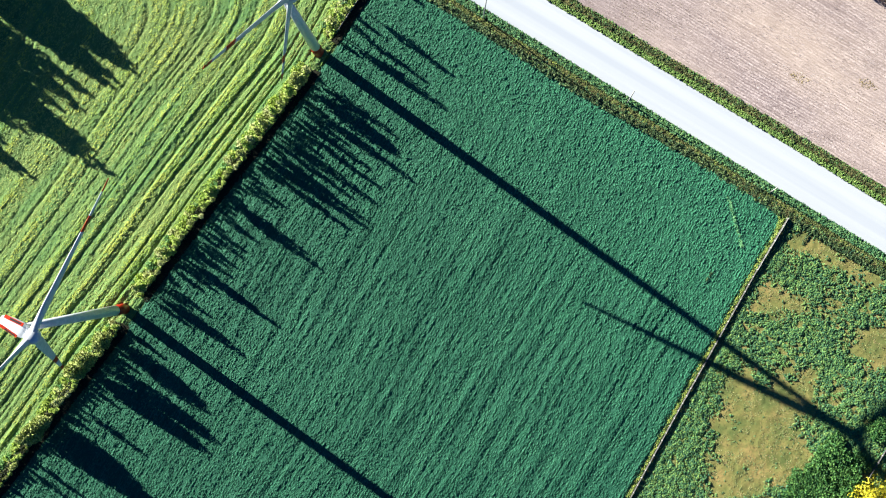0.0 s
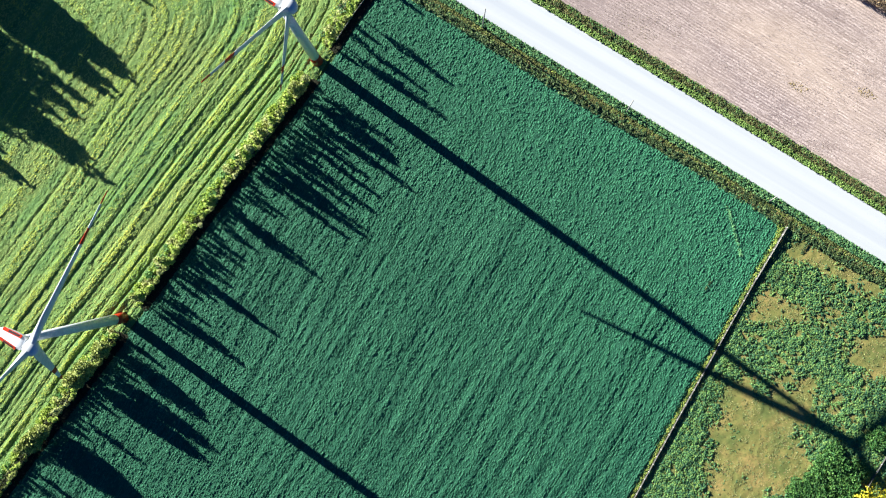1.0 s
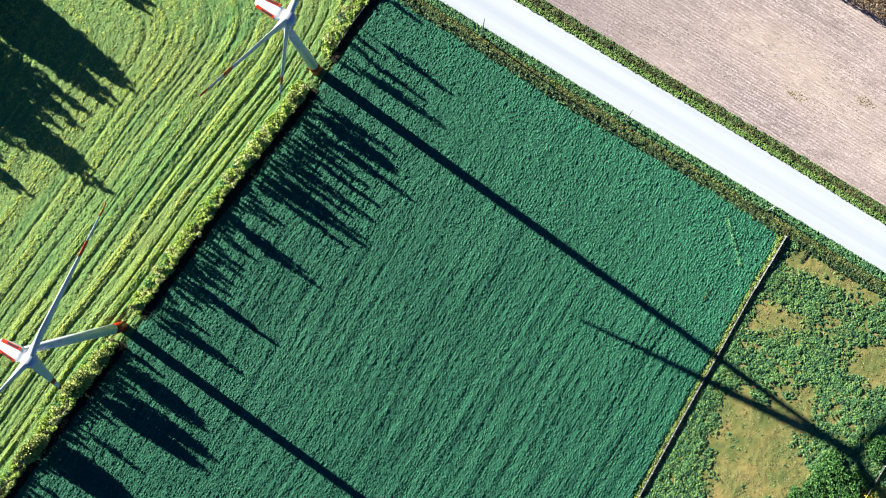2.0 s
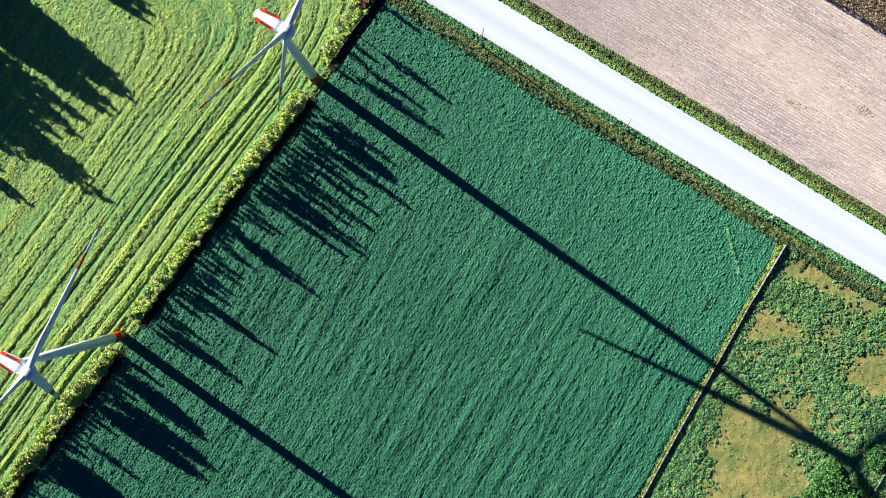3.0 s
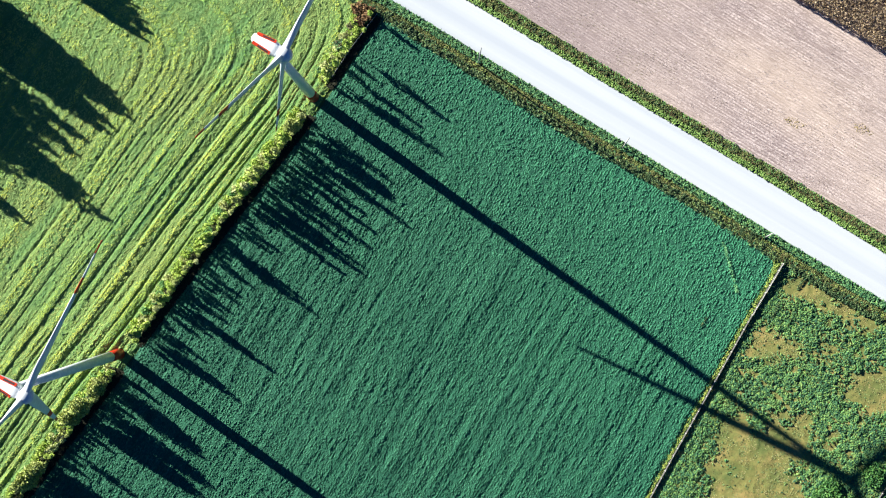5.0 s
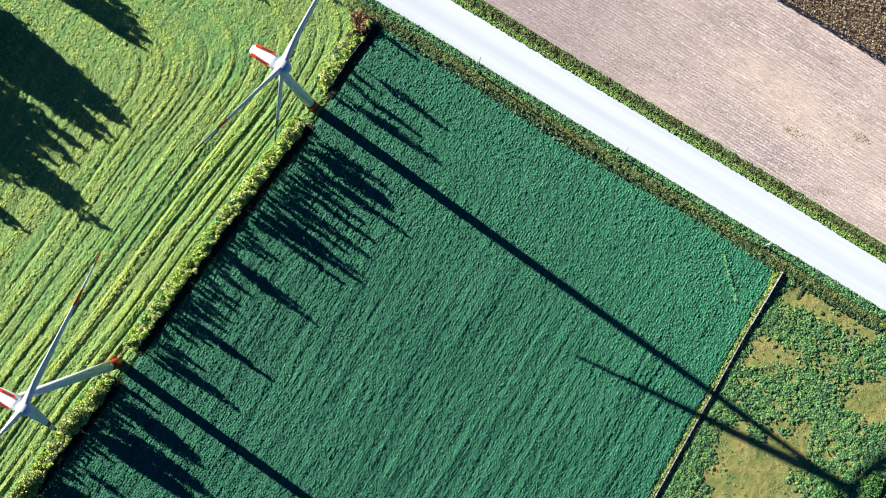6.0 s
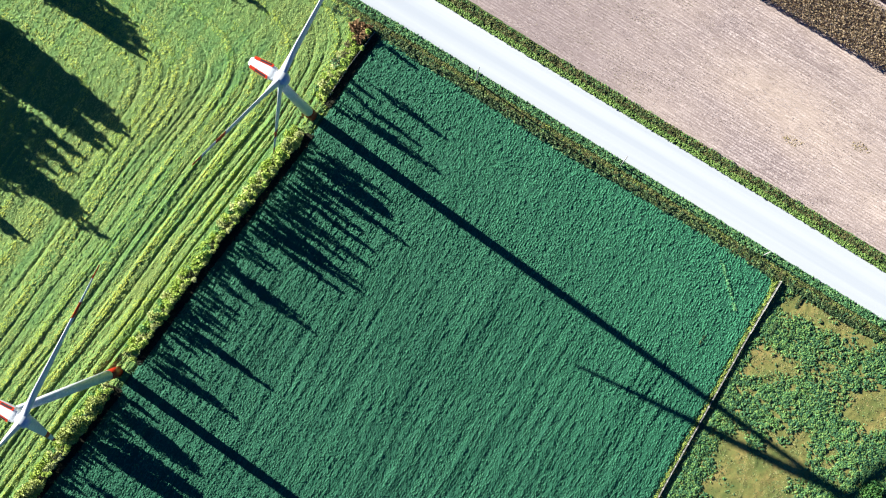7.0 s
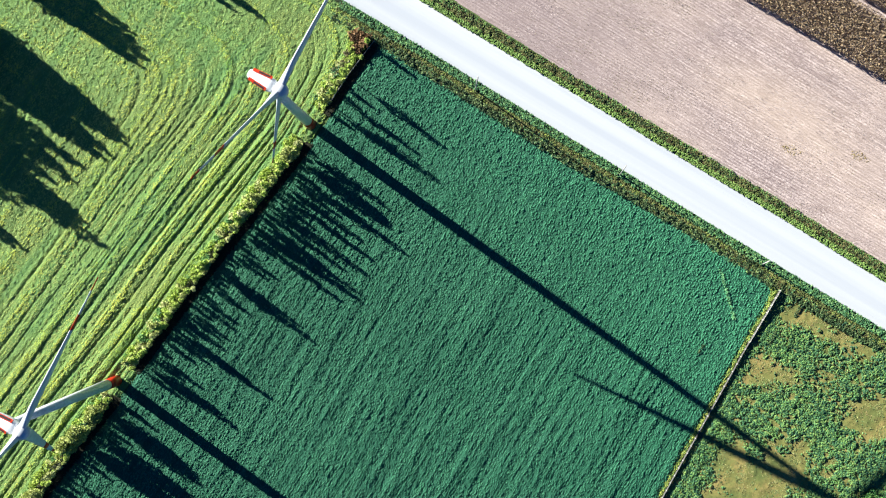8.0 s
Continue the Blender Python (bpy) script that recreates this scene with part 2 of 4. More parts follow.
TABLES = [np.random.RandomState(i).rand(256, 256) for i in range(6)]


def rough(x, y, size, seed=0):
    """Smooth value noise, 0 to 1, with bumps about that size."""
    t = TABLES[seed % 6]
    u, v = x / size + 17.3 * seed, y / size + 5.1 * seed
    i, j = np.floor(u).astype(int), np.floor(v).astype(int)
    a, b = u - i, v - j
    a, b = a * a * (3 - 2 * a), b * b * (3 - 2 * b)
    i0, i1, j0, j1 = i % 256, (i + 1) % 256, j % 256, (j + 1) % 256
    return (t[i0, j0] * (1 - a) + t[i1, j0] * a) * (1 - b) + (t[i0, j1] * (1 - a) + t[i1, j1] * a) * b


def inside(x, y, ring):
    ins = np.zeros(x.shape, bool)
    for (x0, y0), (x1, y1) in zip(ring, ring[1:] + ring[:1]):
        if y0 != y1:
            ins ^= ((y0 > y) != (y1 > y)) & (x < (x1 - x0) * (y - y0) / (y1 - y0) + x0)
    return ins


def reach(x, y, line):
    """How far each place lies from a line of points."""
    best = np.full(x.shape, 1e9)
    for (x0, y0), (x1, y1) in zip(line, line[1:]):
        dx, dy = x1 - x0, y1 - y0
        s = np.clip(((x - x0) * dx + (y - y0) * dy) / (dx * dx + dy * dy), 0, 1)
        best = np.minimum(best, np.hypot(x - x0 - s * dx, y - y0 - s * dy))
    return best


def sheet(name, ring, cell, height, material, turn=0.0, edge=1.2):
    """A field of uneven height over a plot, falling to the ground at its border."""
    c, s = math.cos(turn), math.sin(turn)
    local = [(x * c + y * s, -x * s + y * c) for x, y in ring]
    lo, hi = np.min(local, 0), np.max(local, 0)
    cu, cv = cell if isinstance(cell, tuple) else (cell, cell)
    us, vs = np.arange(lo[0], hi[0] + cu, cu), np.arange(lo[1], hi[1] + cv, cv)
    u, v = np.meshgrid(us, vs, indexing="ij")
    x, y = u * c - v * s, u * s + v * c
    keep = inside(x, y, ring)
    fall = np.clip(reach(x, y, ring + ring[:1]) / edge, 0, 1)
    z = np.where(keep, height(x, y, u, v) * fall, 0) + 0.02
    ids = np.arange(u.size).reshape(u.shape)
    full = keep[:-1, :-1] & keep[1:, :-1] & keep[1:, 1:] & keep[:-1, 1:]
    f = np.stack([ids[:-1, :-1], ids[1:, :-1], ids[1:, 1:], ids[:-1, 1:]], -1)[full]
    used, f = np.unique(f, return_inverse=True)
    verts = np.stack([x, y, z], -1).reshape(-1, 3)[used]
    return linked(name, mesh_of(name, verts, f.reshape(-1, 4), True), material)


def leaves(name, centres, size, rng, flat=0.5, long=1.0):
    """A mesh of loose leaves: each a folded blade of two triangles round its centre."""
    n = len(centres)
    a = rng.normal(size=(n, 3))
    a[:, 2] *= flat
    a /= np.linalg.norm(a, axis=1)[:, None]
    b = np.cross(a, rng.normal(size=(n, 3)))
    b /= np.linalg.norm(b, axis=1)[:, None]
    s = (size * rng.uniform(0.6, 1.3, n))[:, None]
    lift = np.cross(a, b) * s * 0.25
    v = np.stack([centres - a * s * long, centres - b * s * 0.55 + lift, centres + a * s * long, centres + b * s * 0.55 + lift], 1)
    return mesh_of(name, v.reshape(-1, 3), np.arange(4 * n).reshape(n, 4))


def domes(name, x, y, z, size, rise, rng, points=6, ragged=0.4, turn=0.0, stretch=1.0):
    """Low leafy plants seen as single clumps: each a ragged star of leaves falling away from a raised heart."""
    n = len(x)
    big = size * rng.uniform(0.65, 1.35, n)
    way = np.arange(points)[None] * 2 * np.pi / points + rng.uniform(0, 6.28, n)[:, None] + rng.uniform(-0.25, 0.25, (n, points))
    out = big[:, None] * np.where(np.arange(points) % 2, 1.0 - ragged, 1.0)[None] * rng.uniform(0.75, 1.25, (n, points))
    tall = big * rise * rng.uniform(0.75, 1.25, n)
    a, b = np.cos(way) * out * stretch, np.sin(way) * out / stretch
    turn = rng.uniform(0, 3.14, (n, 1)) if turn is None else turn
    c, s = np.cos(turn), np.sin(turn)
    rim = np.stack([x[:, None] + a * c - b * s, y[:, None] + a * s + b * c,
                    z[:, None] + tall[:, None] * np.where(np.arange(points) % 2, 0.35, 0.0)[None] + rng.uniform(-0.4, 0.4, (n, points)) * tall[:, None]], -1)
    heart = np.stack([x + rng.normal(0, 0.2, n) * big, y + rng.normal(0, 0.2, n) * big, z + tall], -1)
    verts = np.concatenate([heart[:, None], rim], 1).reshape(-1, 3)
    k = np.arange(points)
    fan = np.stack([np.zeros(points, int), 1 + k, 1 + (k + 1) % points], -1)
    return mesh_of(name, verts, (np.arange(n)[:, None, None] * (points + 1) + fan[None]).reshape(-1, 3))


def foliage(name, ring, turn, height, per, size, material, rng, sparse=None, rise=0.6, drill=0.0, stretch=1.0):
    """Single crop plants on a field of uneven height, most of them in drilled rows."""
    lo, hi = np.min(ring, 0), np.max(ring, 0)
    n = int((hi[0] - lo[0]) * (hi[1] - lo[1]) * per)
    x, y = rng.uniform(lo[0], hi[0], n), rng.uniform(lo[1], hi[1], n)
    keep = inside(x, y, ring)
    x, y = x[keep], y[keep]
    c, s = math.cos(turn), math.sin(turn)
    if drill:
        u, v = x * c + y * s, y * c - x * s
        line = np.round(v / drill) * drill + rng.normal(0, 0.16 * drill, len(v)) + 0.5 * rough(x, y, 14, 3)
        v = np.where(rng.rand(len(v)) < 0.55, line, v)
        x, y = u * c - v * s, u * s + v * c
        keep = inside(x, y, ring)
        x, y = x[keep], y[keep]
    if sparse:
        keep = rng.rand(len(x)) < sparse(x, y, x * c + y * s, y * c - x * s)
        x, y = x[keep], y[keep]
    z = height(x, y, x * c + y * s, y * c - x * s) * np.clip(reach(x, y, ring + ring[:1]), 0.3, 1)
    return linked(name, domes(name, x, y, z, size, rise, rng, 6, 0.4, turn, stretch), material)


def cone(bm, p, q, r0, r1, sides=7):
    p, q = Vector(p), Vector(q)
    m = (q - p).to_track_quat("Z", "Y").to_matrix()
    rings = []
    for o, r in ((p, r0), (q, r1)):
        rings.append([bm.verts.new(o + m @ Vector((r * math.cos(2 * math.pi * k / sides), r * math.sin(2 * math.pi * k / sides), 0))) for k in range(sides)])
    for k in range(sides):
        bm.faces.new((rings[0][k], rings[0][(k + 1) % sides], rings[1][(k + 1) % sides], rings[1][k]))
    bm.faces.new(rings[1])
    bm.faces.new(rings[0][::-1])


def ringed(bm, sections, close=True):
    """Skins a row of equal rings of points."""
    rows = [[bm.verts.new(p) for p in ring] for ring in sections]
    n = len(rows[0])
    for a, b in zip(rows, rows[1:]):
        for k in range(n):
            bm.faces.new((a[k], a[(k + 1) % n], b[(k + 1) % n], b[k]))
    if close:
        bm.faces.new(rows[0][::-1])
        bm.faces.new(rows[-1])


def box(bm, lo, hi, bevel=0.0):
    made = bmesh.ops.create_cube(bm, size=1)["verts"]
    for v in made:
        v.co = [lo[k] + (v.co[k] + 0.5) * (hi[k] - lo[k]) for k in range(3)]
    if bevel:
        edges = list({e for v in made for e in v.link_edges})
        bmesh.ops.bevel(bm, geom=edges, offset=bevel, segments=3, affect="EDGES")


# ---- ground, road and fields ----
HEDGE_LINE = [(-137.6, -82.2), (-124.2, -65.4), (-106.2, -41.4), (-92.8, -23.8), (-85.1, -13.0), (-65.3, 14.2), (-37.8, 49.4), (-31.6, 59.6), (-24.6, 70.2), (-17.6, 79.6)]
FIELD_TOP = [(-14.7, 79.8), (-6.2, 72.2), (4.5, 65.8), (15.2, 59.0), (31.7, 48.2), (53.8, 35.5), (79.4, 21.1), (89.8, 15.2), (95.0, 9.8)]
FENCE = [(97.3, 8.6), (87.4, -8.2), (77.8, -25.4), (66.6, -45.4), (53.0, -70.2), (44.2, -86.2)]
ROAD_LOW = [(-106.4, 139.0), (-26.4, 91.0), (-3.0, 77.1), (11.4, 68.2), (27.8, 58.2), (89.8, 20.2), (109.4, 8.3), (125.4, -1.4), (205.4, -49.8)]
ROAD_HIGH = [(-84.8, 139.0), (-4.8, 91.0), (29.4, 70.4), (96.2, 30.2), (111.0, 21.1), (126.2, 11.7), (205.4, -36.3)]
STUBBLE_LOW = [(-75.2, 139.0), (4.8, 91.0), (37.4, 70.2), (103.0, 30.4), (126.2, 16.8), (205.4, -31.2)]
MAIZE_LOW = [(8.0, 139.0), (88.0, 91.0), (127.7, 67.4), (207.7, 19.7)]
HEADLAND = [(-17.9, 82.1), (-27.8, 90.6), (-39.0, 97.4), (-55.0, 107.0), (-93.4, 129.8)]
PASTURE_TOP = [(99.2, 7.8), (105.0, 3.7), (114.6, -2.2), (125.4, -8.2), (205.4, -55.8)]

PLOT = FENCE[::-1] + PASTURE_TOP + [(205.4, -86.2)]      # the pasture


def ground():
    bm = bmesh.new()
    bmesh.ops.create_grid(bm, x_segments=40, y_segments=40, size=2500)
    ob = part("ground", bm, SOIL)
    ob.location.z = -0.05
    tagged(ob, "flat green farmland reaching to the horizon", "ground", kind="structure")


def road():
    bm = bmesh.new()
    steps, across = 160, 8
    rows = []
    for i in range(steps + 1):
        s = i / steps
        a, b = (Vector((x, np.interp(x, *zip(*edge)))) for edge, x in
                ((ROAD_LOW, ROAD_LOW[0][0] + s * (ROAD_LOW[-1][0] - ROAD_LOW[0][0])), (ROAD_HIGH, ROAD_HIGH[0][0] + s * (ROAD_HIGH[-1][0] - ROAD_HIGH[0][0]))))
        rows.append([])
        for k in range(across + 1):
            w = k / across
            p = a.lerp(b, w)
            wob = (noise.noise(Vector((s * 190, w * 3, 0))) * 0.3) if k in (0, across) else 0
            rows[-1].append(bm.verts.new((p.x, p.y + wob, 0.05 if k in (0, across) else 0.12 + 0.16 * math.sin(math.pi * w))))
    for a, b in zip(rows, rows[1:]):
        for k in range(across):
            bm.faces.new((a[k], b[k], b[k + 1], a[k + 1]))
    tagged(part("road", bm, GRAVEL), "wide pale gravel country road between green verges", "road", kind="structure")


def rank(x, y, *_):
    """The height of the pasture's ground."""
    return 0.05 + 0.18 * rough(x, y, 1.1, 3) + 0.2 * rough(x, y, 6, 4)


def bank(x, y, *_):
    """The height of the verges' ground."""
    return 0.05 + 0.3 * rough(x, y, 1.2, 5) + 0.12 * rough(x, y, 0.6, 1)


def fields():
    def teal(x, y, u, v):
        far = np.clip((reach(x, y, FIELD_TOP) - 6) / 40, 0.15, 1)
        warp = v + 1.6 * rough(x, y, 22, 2)
        far = far * (1 + 0.6 * np.exp(-((u - 8) / 24) ** 2 - ((v + 60) / 6) ** 2))
        rows = rough(u / 12, warp, 0.75, 4) * 0.13 + rough(u / 22, warp, 1.7, 3) * 0.22 + rough(u / 4.5, warp, 0.62, 1) * 0.23
        clump = 0.2 * rough(x, y, 0.95, 1) + 0.16 * rough(x * 0.8 + y * 0.6, y * 0.8 - x * 0.6, 0.55, 5)
        return 0.12 + rows * far + clump * (1.2 - 0.75 * np.minimum(far, 1))

    def across(x, y):
        """How far the drilled rows lie from the hedge and the headland, round which they bend."""
        d1, d2 = reach(x, y, HEDGE_LINE), reach(x, y, HEADLAND)
        return -7 * np.log(np.exp(-d1 / 7) + np.exp(-d2 / 7)) + 1.3 * rough(x, y, 25, 1)

    def groove(w, gap, width):
        off = np.abs((w / gap + 0.5) % 1 - 0.5) * gap
        return np.exp(-(off / width) ** 2)

    def stand(x, y, u):
        """The crop's growth, 0 to 1: full ridges between narrow furrows, fading away from the hedge."""
        w = across(x, y)
        near = np.clip(1.5 - w / 38, 0.25, 1.25) * np.clip(reach(x, y, HEADLAND) / 45, 0.35, 1)
        deep = groove(w + 3.2 * rough(u / 70, w, 5, 2), 3.7, 0.36) * np.clip(0.1 + 1.3 * rough(u / 20, w, 3.0, 3), 0, 1)
        fine = groove(w + 2.4 * rough(u / 24, w, 3, 5), 1.5, 0.26) * np.clip(2.2 * rough(u / 12, w, 1.6, 4) - 0.7, 0, 1)
        band = 0.6 * rough(u / 34, w, 2.0, 0) + 0.4 * rough(u / 14, w, 0.9, 1)
        return 0.62 + 0.85 * np.maximum(near, 0.6) * (band - 0.5) - near * (0.62 * deep + 0.32 * fine)

    def lime(x, y, u, v):
        return np.maximum(0.05, 0.22 * rough(x, y, 0.9, 2) + 0.14 * rough(x * 0.8 + y * 0.6, y * 0.8 - x * 0.6, 0.5, 5) + 0.85 * stand(x, y, u) - 0.2)

    def rowed(x, y, u, v):
        line = 0.5 + 0.5 * np.sin((v + 0.3 * rough(x, y, 9, 3)) * 2 * np.pi / 0.8)
        return 0.03 + 0.13 * line * (0.25 + 0.75 * rough(u / 9, v, 1.1, 1)) + 0.07 * rough(u / 2, v, 0.4, 2) * rough(x, y, 7, 4)

    west = [(x + 2.0, y - 1.4) if y > 57 else (x + 1.5, y - 1.1) for x, y in HEDGE_LINE]
    east = [(x - 0.9, y + 0.3) for x, y in FENCE]
    teal_ring = west[::-1] + east[::-1] + FIELD_TOP[::-1]
    tagged(sheet("green_crop", teal_ring, (0.75, 0.24), teal, TEAL, TEAL_ROW), "low dark bluish-green crop in faint rows", "crop", kind="stuff")
    lime_ring = [(x + 1.3, y - 1.0) for x, y in HEDGE_LINE] + [(-21.4, 84.6), (-27.8, 89.8), (-39.0, 97.4), (-55.0, 107.0), (-72.6, 117.0), (-146.2, 117.0), (-146.2, -82.2)]
    tagged(sheet("yellow_crop", lime_ring, (0.7, 0.26), lime, LIME, ROW), "yellow-green crop in long uneven rows", "crop", kind="stuff")
    rng = np.random.RandomState(3)
    ob = foliage("green_crop_leaves", teal_ring, TEAL_ROW, teal, 5.6, 0.26, TEAL_LEAF, rng, lambda x, y, u, v: np.clip(1.6 * rough(x, y, 0.9, 0) + 0.6 * rough(u / 12, v, 0.8, 4), 0.35, 1), 0.8, 0.75, 1.55)
    tagged(ob, "dark bluish-green crop leaves", "crop", kind="stuff")
    seen = [(x + 1.2, y - 0.9) for x, y in HEDGE_LINE] + [(-21.4, 84.6), (-27.8, 89.8), (-39.0, 97.4), (-58.2, 101.0), (-135.0, 101.0)]
    ob = foliage("yellow_crop_leaves", seen, ROW, lime, 6.4, 0.23, LIME_LEAF, rng, lambda x, y, u, v: np.clip(0.55 + 1.3 * (0.75 - stand(x, y, u)), 0.35, 1), 0.65, 0.0, 1.45)
    tagged(ob, "yellow-green crop leaves in rows", "crop", kind="stuff")
    # Yellower plants only on the ridges, painting them sunlit against the furrows.
    ob = foliage("ridge_crop_leaves", seen, ROW, lime, 9.0, 0.23, LIME_RIDGE, rng, lambda x, y, u, v: np.clip(5.0 * (stand(x, y, u) - 0.6), 0.02, 1), 0.65, 0.0, 1.45)
    tagged(ob, "tall yellow-green crop leaves on the ridges, sunlight put into their colour", "crop", kind="stuff")
    st = STUBBLE_LOW[1:] + [(207.7, 46.6), (98.6, 112.5), (-23.0, 108.3)]
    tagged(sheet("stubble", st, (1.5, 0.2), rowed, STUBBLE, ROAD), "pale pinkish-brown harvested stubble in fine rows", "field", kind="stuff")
    tagged(sheet("pasture_grass", PLOT, 0.5, rank, PASTURE), "dry tan and olive pasture grass", "grass", kind="stuff")
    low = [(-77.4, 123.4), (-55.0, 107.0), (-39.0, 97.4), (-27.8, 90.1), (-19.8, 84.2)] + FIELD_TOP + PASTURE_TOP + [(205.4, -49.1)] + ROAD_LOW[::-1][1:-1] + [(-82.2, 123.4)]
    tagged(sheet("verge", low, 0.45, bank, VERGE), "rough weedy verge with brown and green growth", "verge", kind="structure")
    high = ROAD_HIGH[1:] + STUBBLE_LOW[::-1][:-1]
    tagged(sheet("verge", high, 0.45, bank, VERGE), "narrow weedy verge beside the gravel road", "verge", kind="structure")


def maize():
    rng = np.random.RandomState(5)
    a, b = np.array(MAIZE_LOW[0]), np.array(MAIZE_LOW[-1])
    d = (b - a) / np.linalg.norm(b - a)
    nrm = np.array([-d[1], d[0]])
    width = 15.0
    pts = []
    for r in np.concatenate([np.arange(0.2, width, 0.76), np.arange(width + 2.4, width + 9, 0.76)]):
        s = np.arange(55, 150, 0.3)
        p = a + d * s[:, None] + nrm * (r + rng.normal(0, 0.08, len(s)))[:, None]
        pts.append(p)
    pts = np.concatenate(pts)
    n = len(pts)
    stack = np.concatenate([np.column_stack([pts + rng.normal(0, 0.16, (n, 2)), rng.uniform(lo, hi, n)]) for lo, hi in ((0.3, 1.3), (1.0, 2.1), (1.8, 2.7), (2.2, 3.0), (2.4, 3.2), (2.5, 3.3))])
    ob = linked("maize", leaves("maize", stack, 0.26, rng, 1.6), CORN)
    tagged(ob, "strip of ripe brown standing maize", "crop", kind="stuff")


def straw():
    """Loose straw lying along the stubble rows."""
    rng = np.random.RandomState(8)
    a, b = np.array(STUBBLE_LOW[1]), np.array((137.0, 10.1))
    d = (b - a) / np.linalg.norm(b - a)
    nrm = np.array([-d[1], d[0]])
    n = 26000
    u, v = rng.uniform(0, np.linalg.norm(b - a), n), rng.uniform(0.6, 60, n)
    v = np.round(v / 0.8) * 0.8 + rng.normal(0, 0.14, n)
    keep = rough(u / 4, v, 1.5, 2) > 0.4
    u, v = u[keep], v[keep]
    n = len(u)
    p = np.column_stack([a + d * u[:, None] + nrm * v[:, None], rng.uniform(0.1, 0.17, n)])
    way = np.column_stack([np.tile(d, (n, 1)) + rng.normal(0, 0.12, (n, 2)), rng.normal(0, 0.12, n)]) * rng.uniform(0.15, 0.5, n)[:, None]
    side = np.column_stack([np.tile(nrm, (n, 1)), rng.normal(0, 0.2, n)]) * rng.uniform(0.02, 0.05, n)[:, None]
    quads = np.stack([p - way - side, p + way - side, p + way + side, p - way + side], 1)
    ob = linked("straw", mesh_of("straw", quads.reshape(-1, 3), np.arange(4 * n).reshape(n, 4)), CHAFF)
    tagged(ob, "pale straw lying in rows on the stubble", "straw", kind="stuff")
    n = 34000
    u, v = rng.uniform(0, np.linalg.norm(b - a), n), rng.uniform(0.6, 52, n)
    keep = rng.rand(n) < np.clip(1.5 * rough(u / 3, v, 4, 1) - 0.35, 0.1, 1) * np.where(u < 75, 1.0, 0.6)
    u, v = u[keep], np.round(v[keep] / 0.8) * 0.8 + 0.4 + rng.normal(0, 0.12, keep.sum())
    p = a + d * u[:, None] + nrm * v[:, None]
    ob = linked("clods", domes("clods", p[:, 0], p[:, 1], np.full(len(p), 0.08), 0.14, 0.55, rng, 6, 0.4, ROAD, 1.7), CLOD)
    tagged(ob, "dark clods and weed sprouts between the stubble rows", "clods", kind="stuff")


# ---- plants ----
def tree(name, rng, h, r, material, base=0.12, taper=0.9, count=1500, leaf=0.3, limbs=9, label="", category="tree"):
    """A trunk with limbs and a crown of leaf clumps, narrowing to the top."""
    root = new(name)
    bm = bmesh.new()
    lean = rng.normal(0, 0.02 * h, 2)
    knots = [Vector((lean[0] * s * s, lean[1] * s * s, h * s * 0.93)) for s in (0, 0.25, 0.5, 0.75, 1)]
    girth = 0.02 * h + 0.05
    for i in range(4):
        cone(bm, knots[i], knots[i + 1], girth * (1 - i * 0.23), girth * (1 - (i + 1) * 0.23))
    clumps = []
    for i in range(limbs):
        s = base + (0.93 - base) * (i + rng.uniform(0, 0.8)) / limbs
        ang = i * 2.4 + rng.uniform(-0.5, 0.5)
        wide = r * min(1.0, (1 - s) ** taper * 1.25 + 0.08) * rng.uniform(0.7, 1.1)
        at = Vector((lean[0] * s * s, lean[1] * s * s, h * s * 0.93))
        tip = at + Vector((math.cos(ang) * wide, math.sin(ang) * wide, 0.35 * wide + 0.1))
        cone(bm, at, tip, girth * 0.35 * (1 - s) + 0.02, 0.015, 5)
        clumps.append((at.lerp(tip, 0.75), wide * 0.55 + 0.15))
        clumps.append((at.lerp(tip, 0.3), wide * 0.45 + 0.15))
    clumps.append((knots[4], 0.09 * r + 0.25))
    part("trunk", bm, BARK, root)
    weight = np.array([c[1] ** 2 for c in clumps])
    pick = rng.choice(len(clumps), count, p=weight / weight.sum())
    mid, rad = np.array([c[0][:] for c in clumps])[pick], np.array([c[1] for c in clumps])[pick]
    ball = rng.normal(size=(count, 3))
    ball *= (rng.uniform(0.3, 1, count) ** 0.5 / np.linalg.norm(ball, axis=1))[:, None]
    pts = mid + ball * rad[:, None] * np.array([1, 1, 1.25])
    pts[:, 2] = np.maximum(pts[:, 2], 0.15)
    linked("crown", leaves("crown", pts, leaf, rng), material, root)
    return tagged(root, label, category)


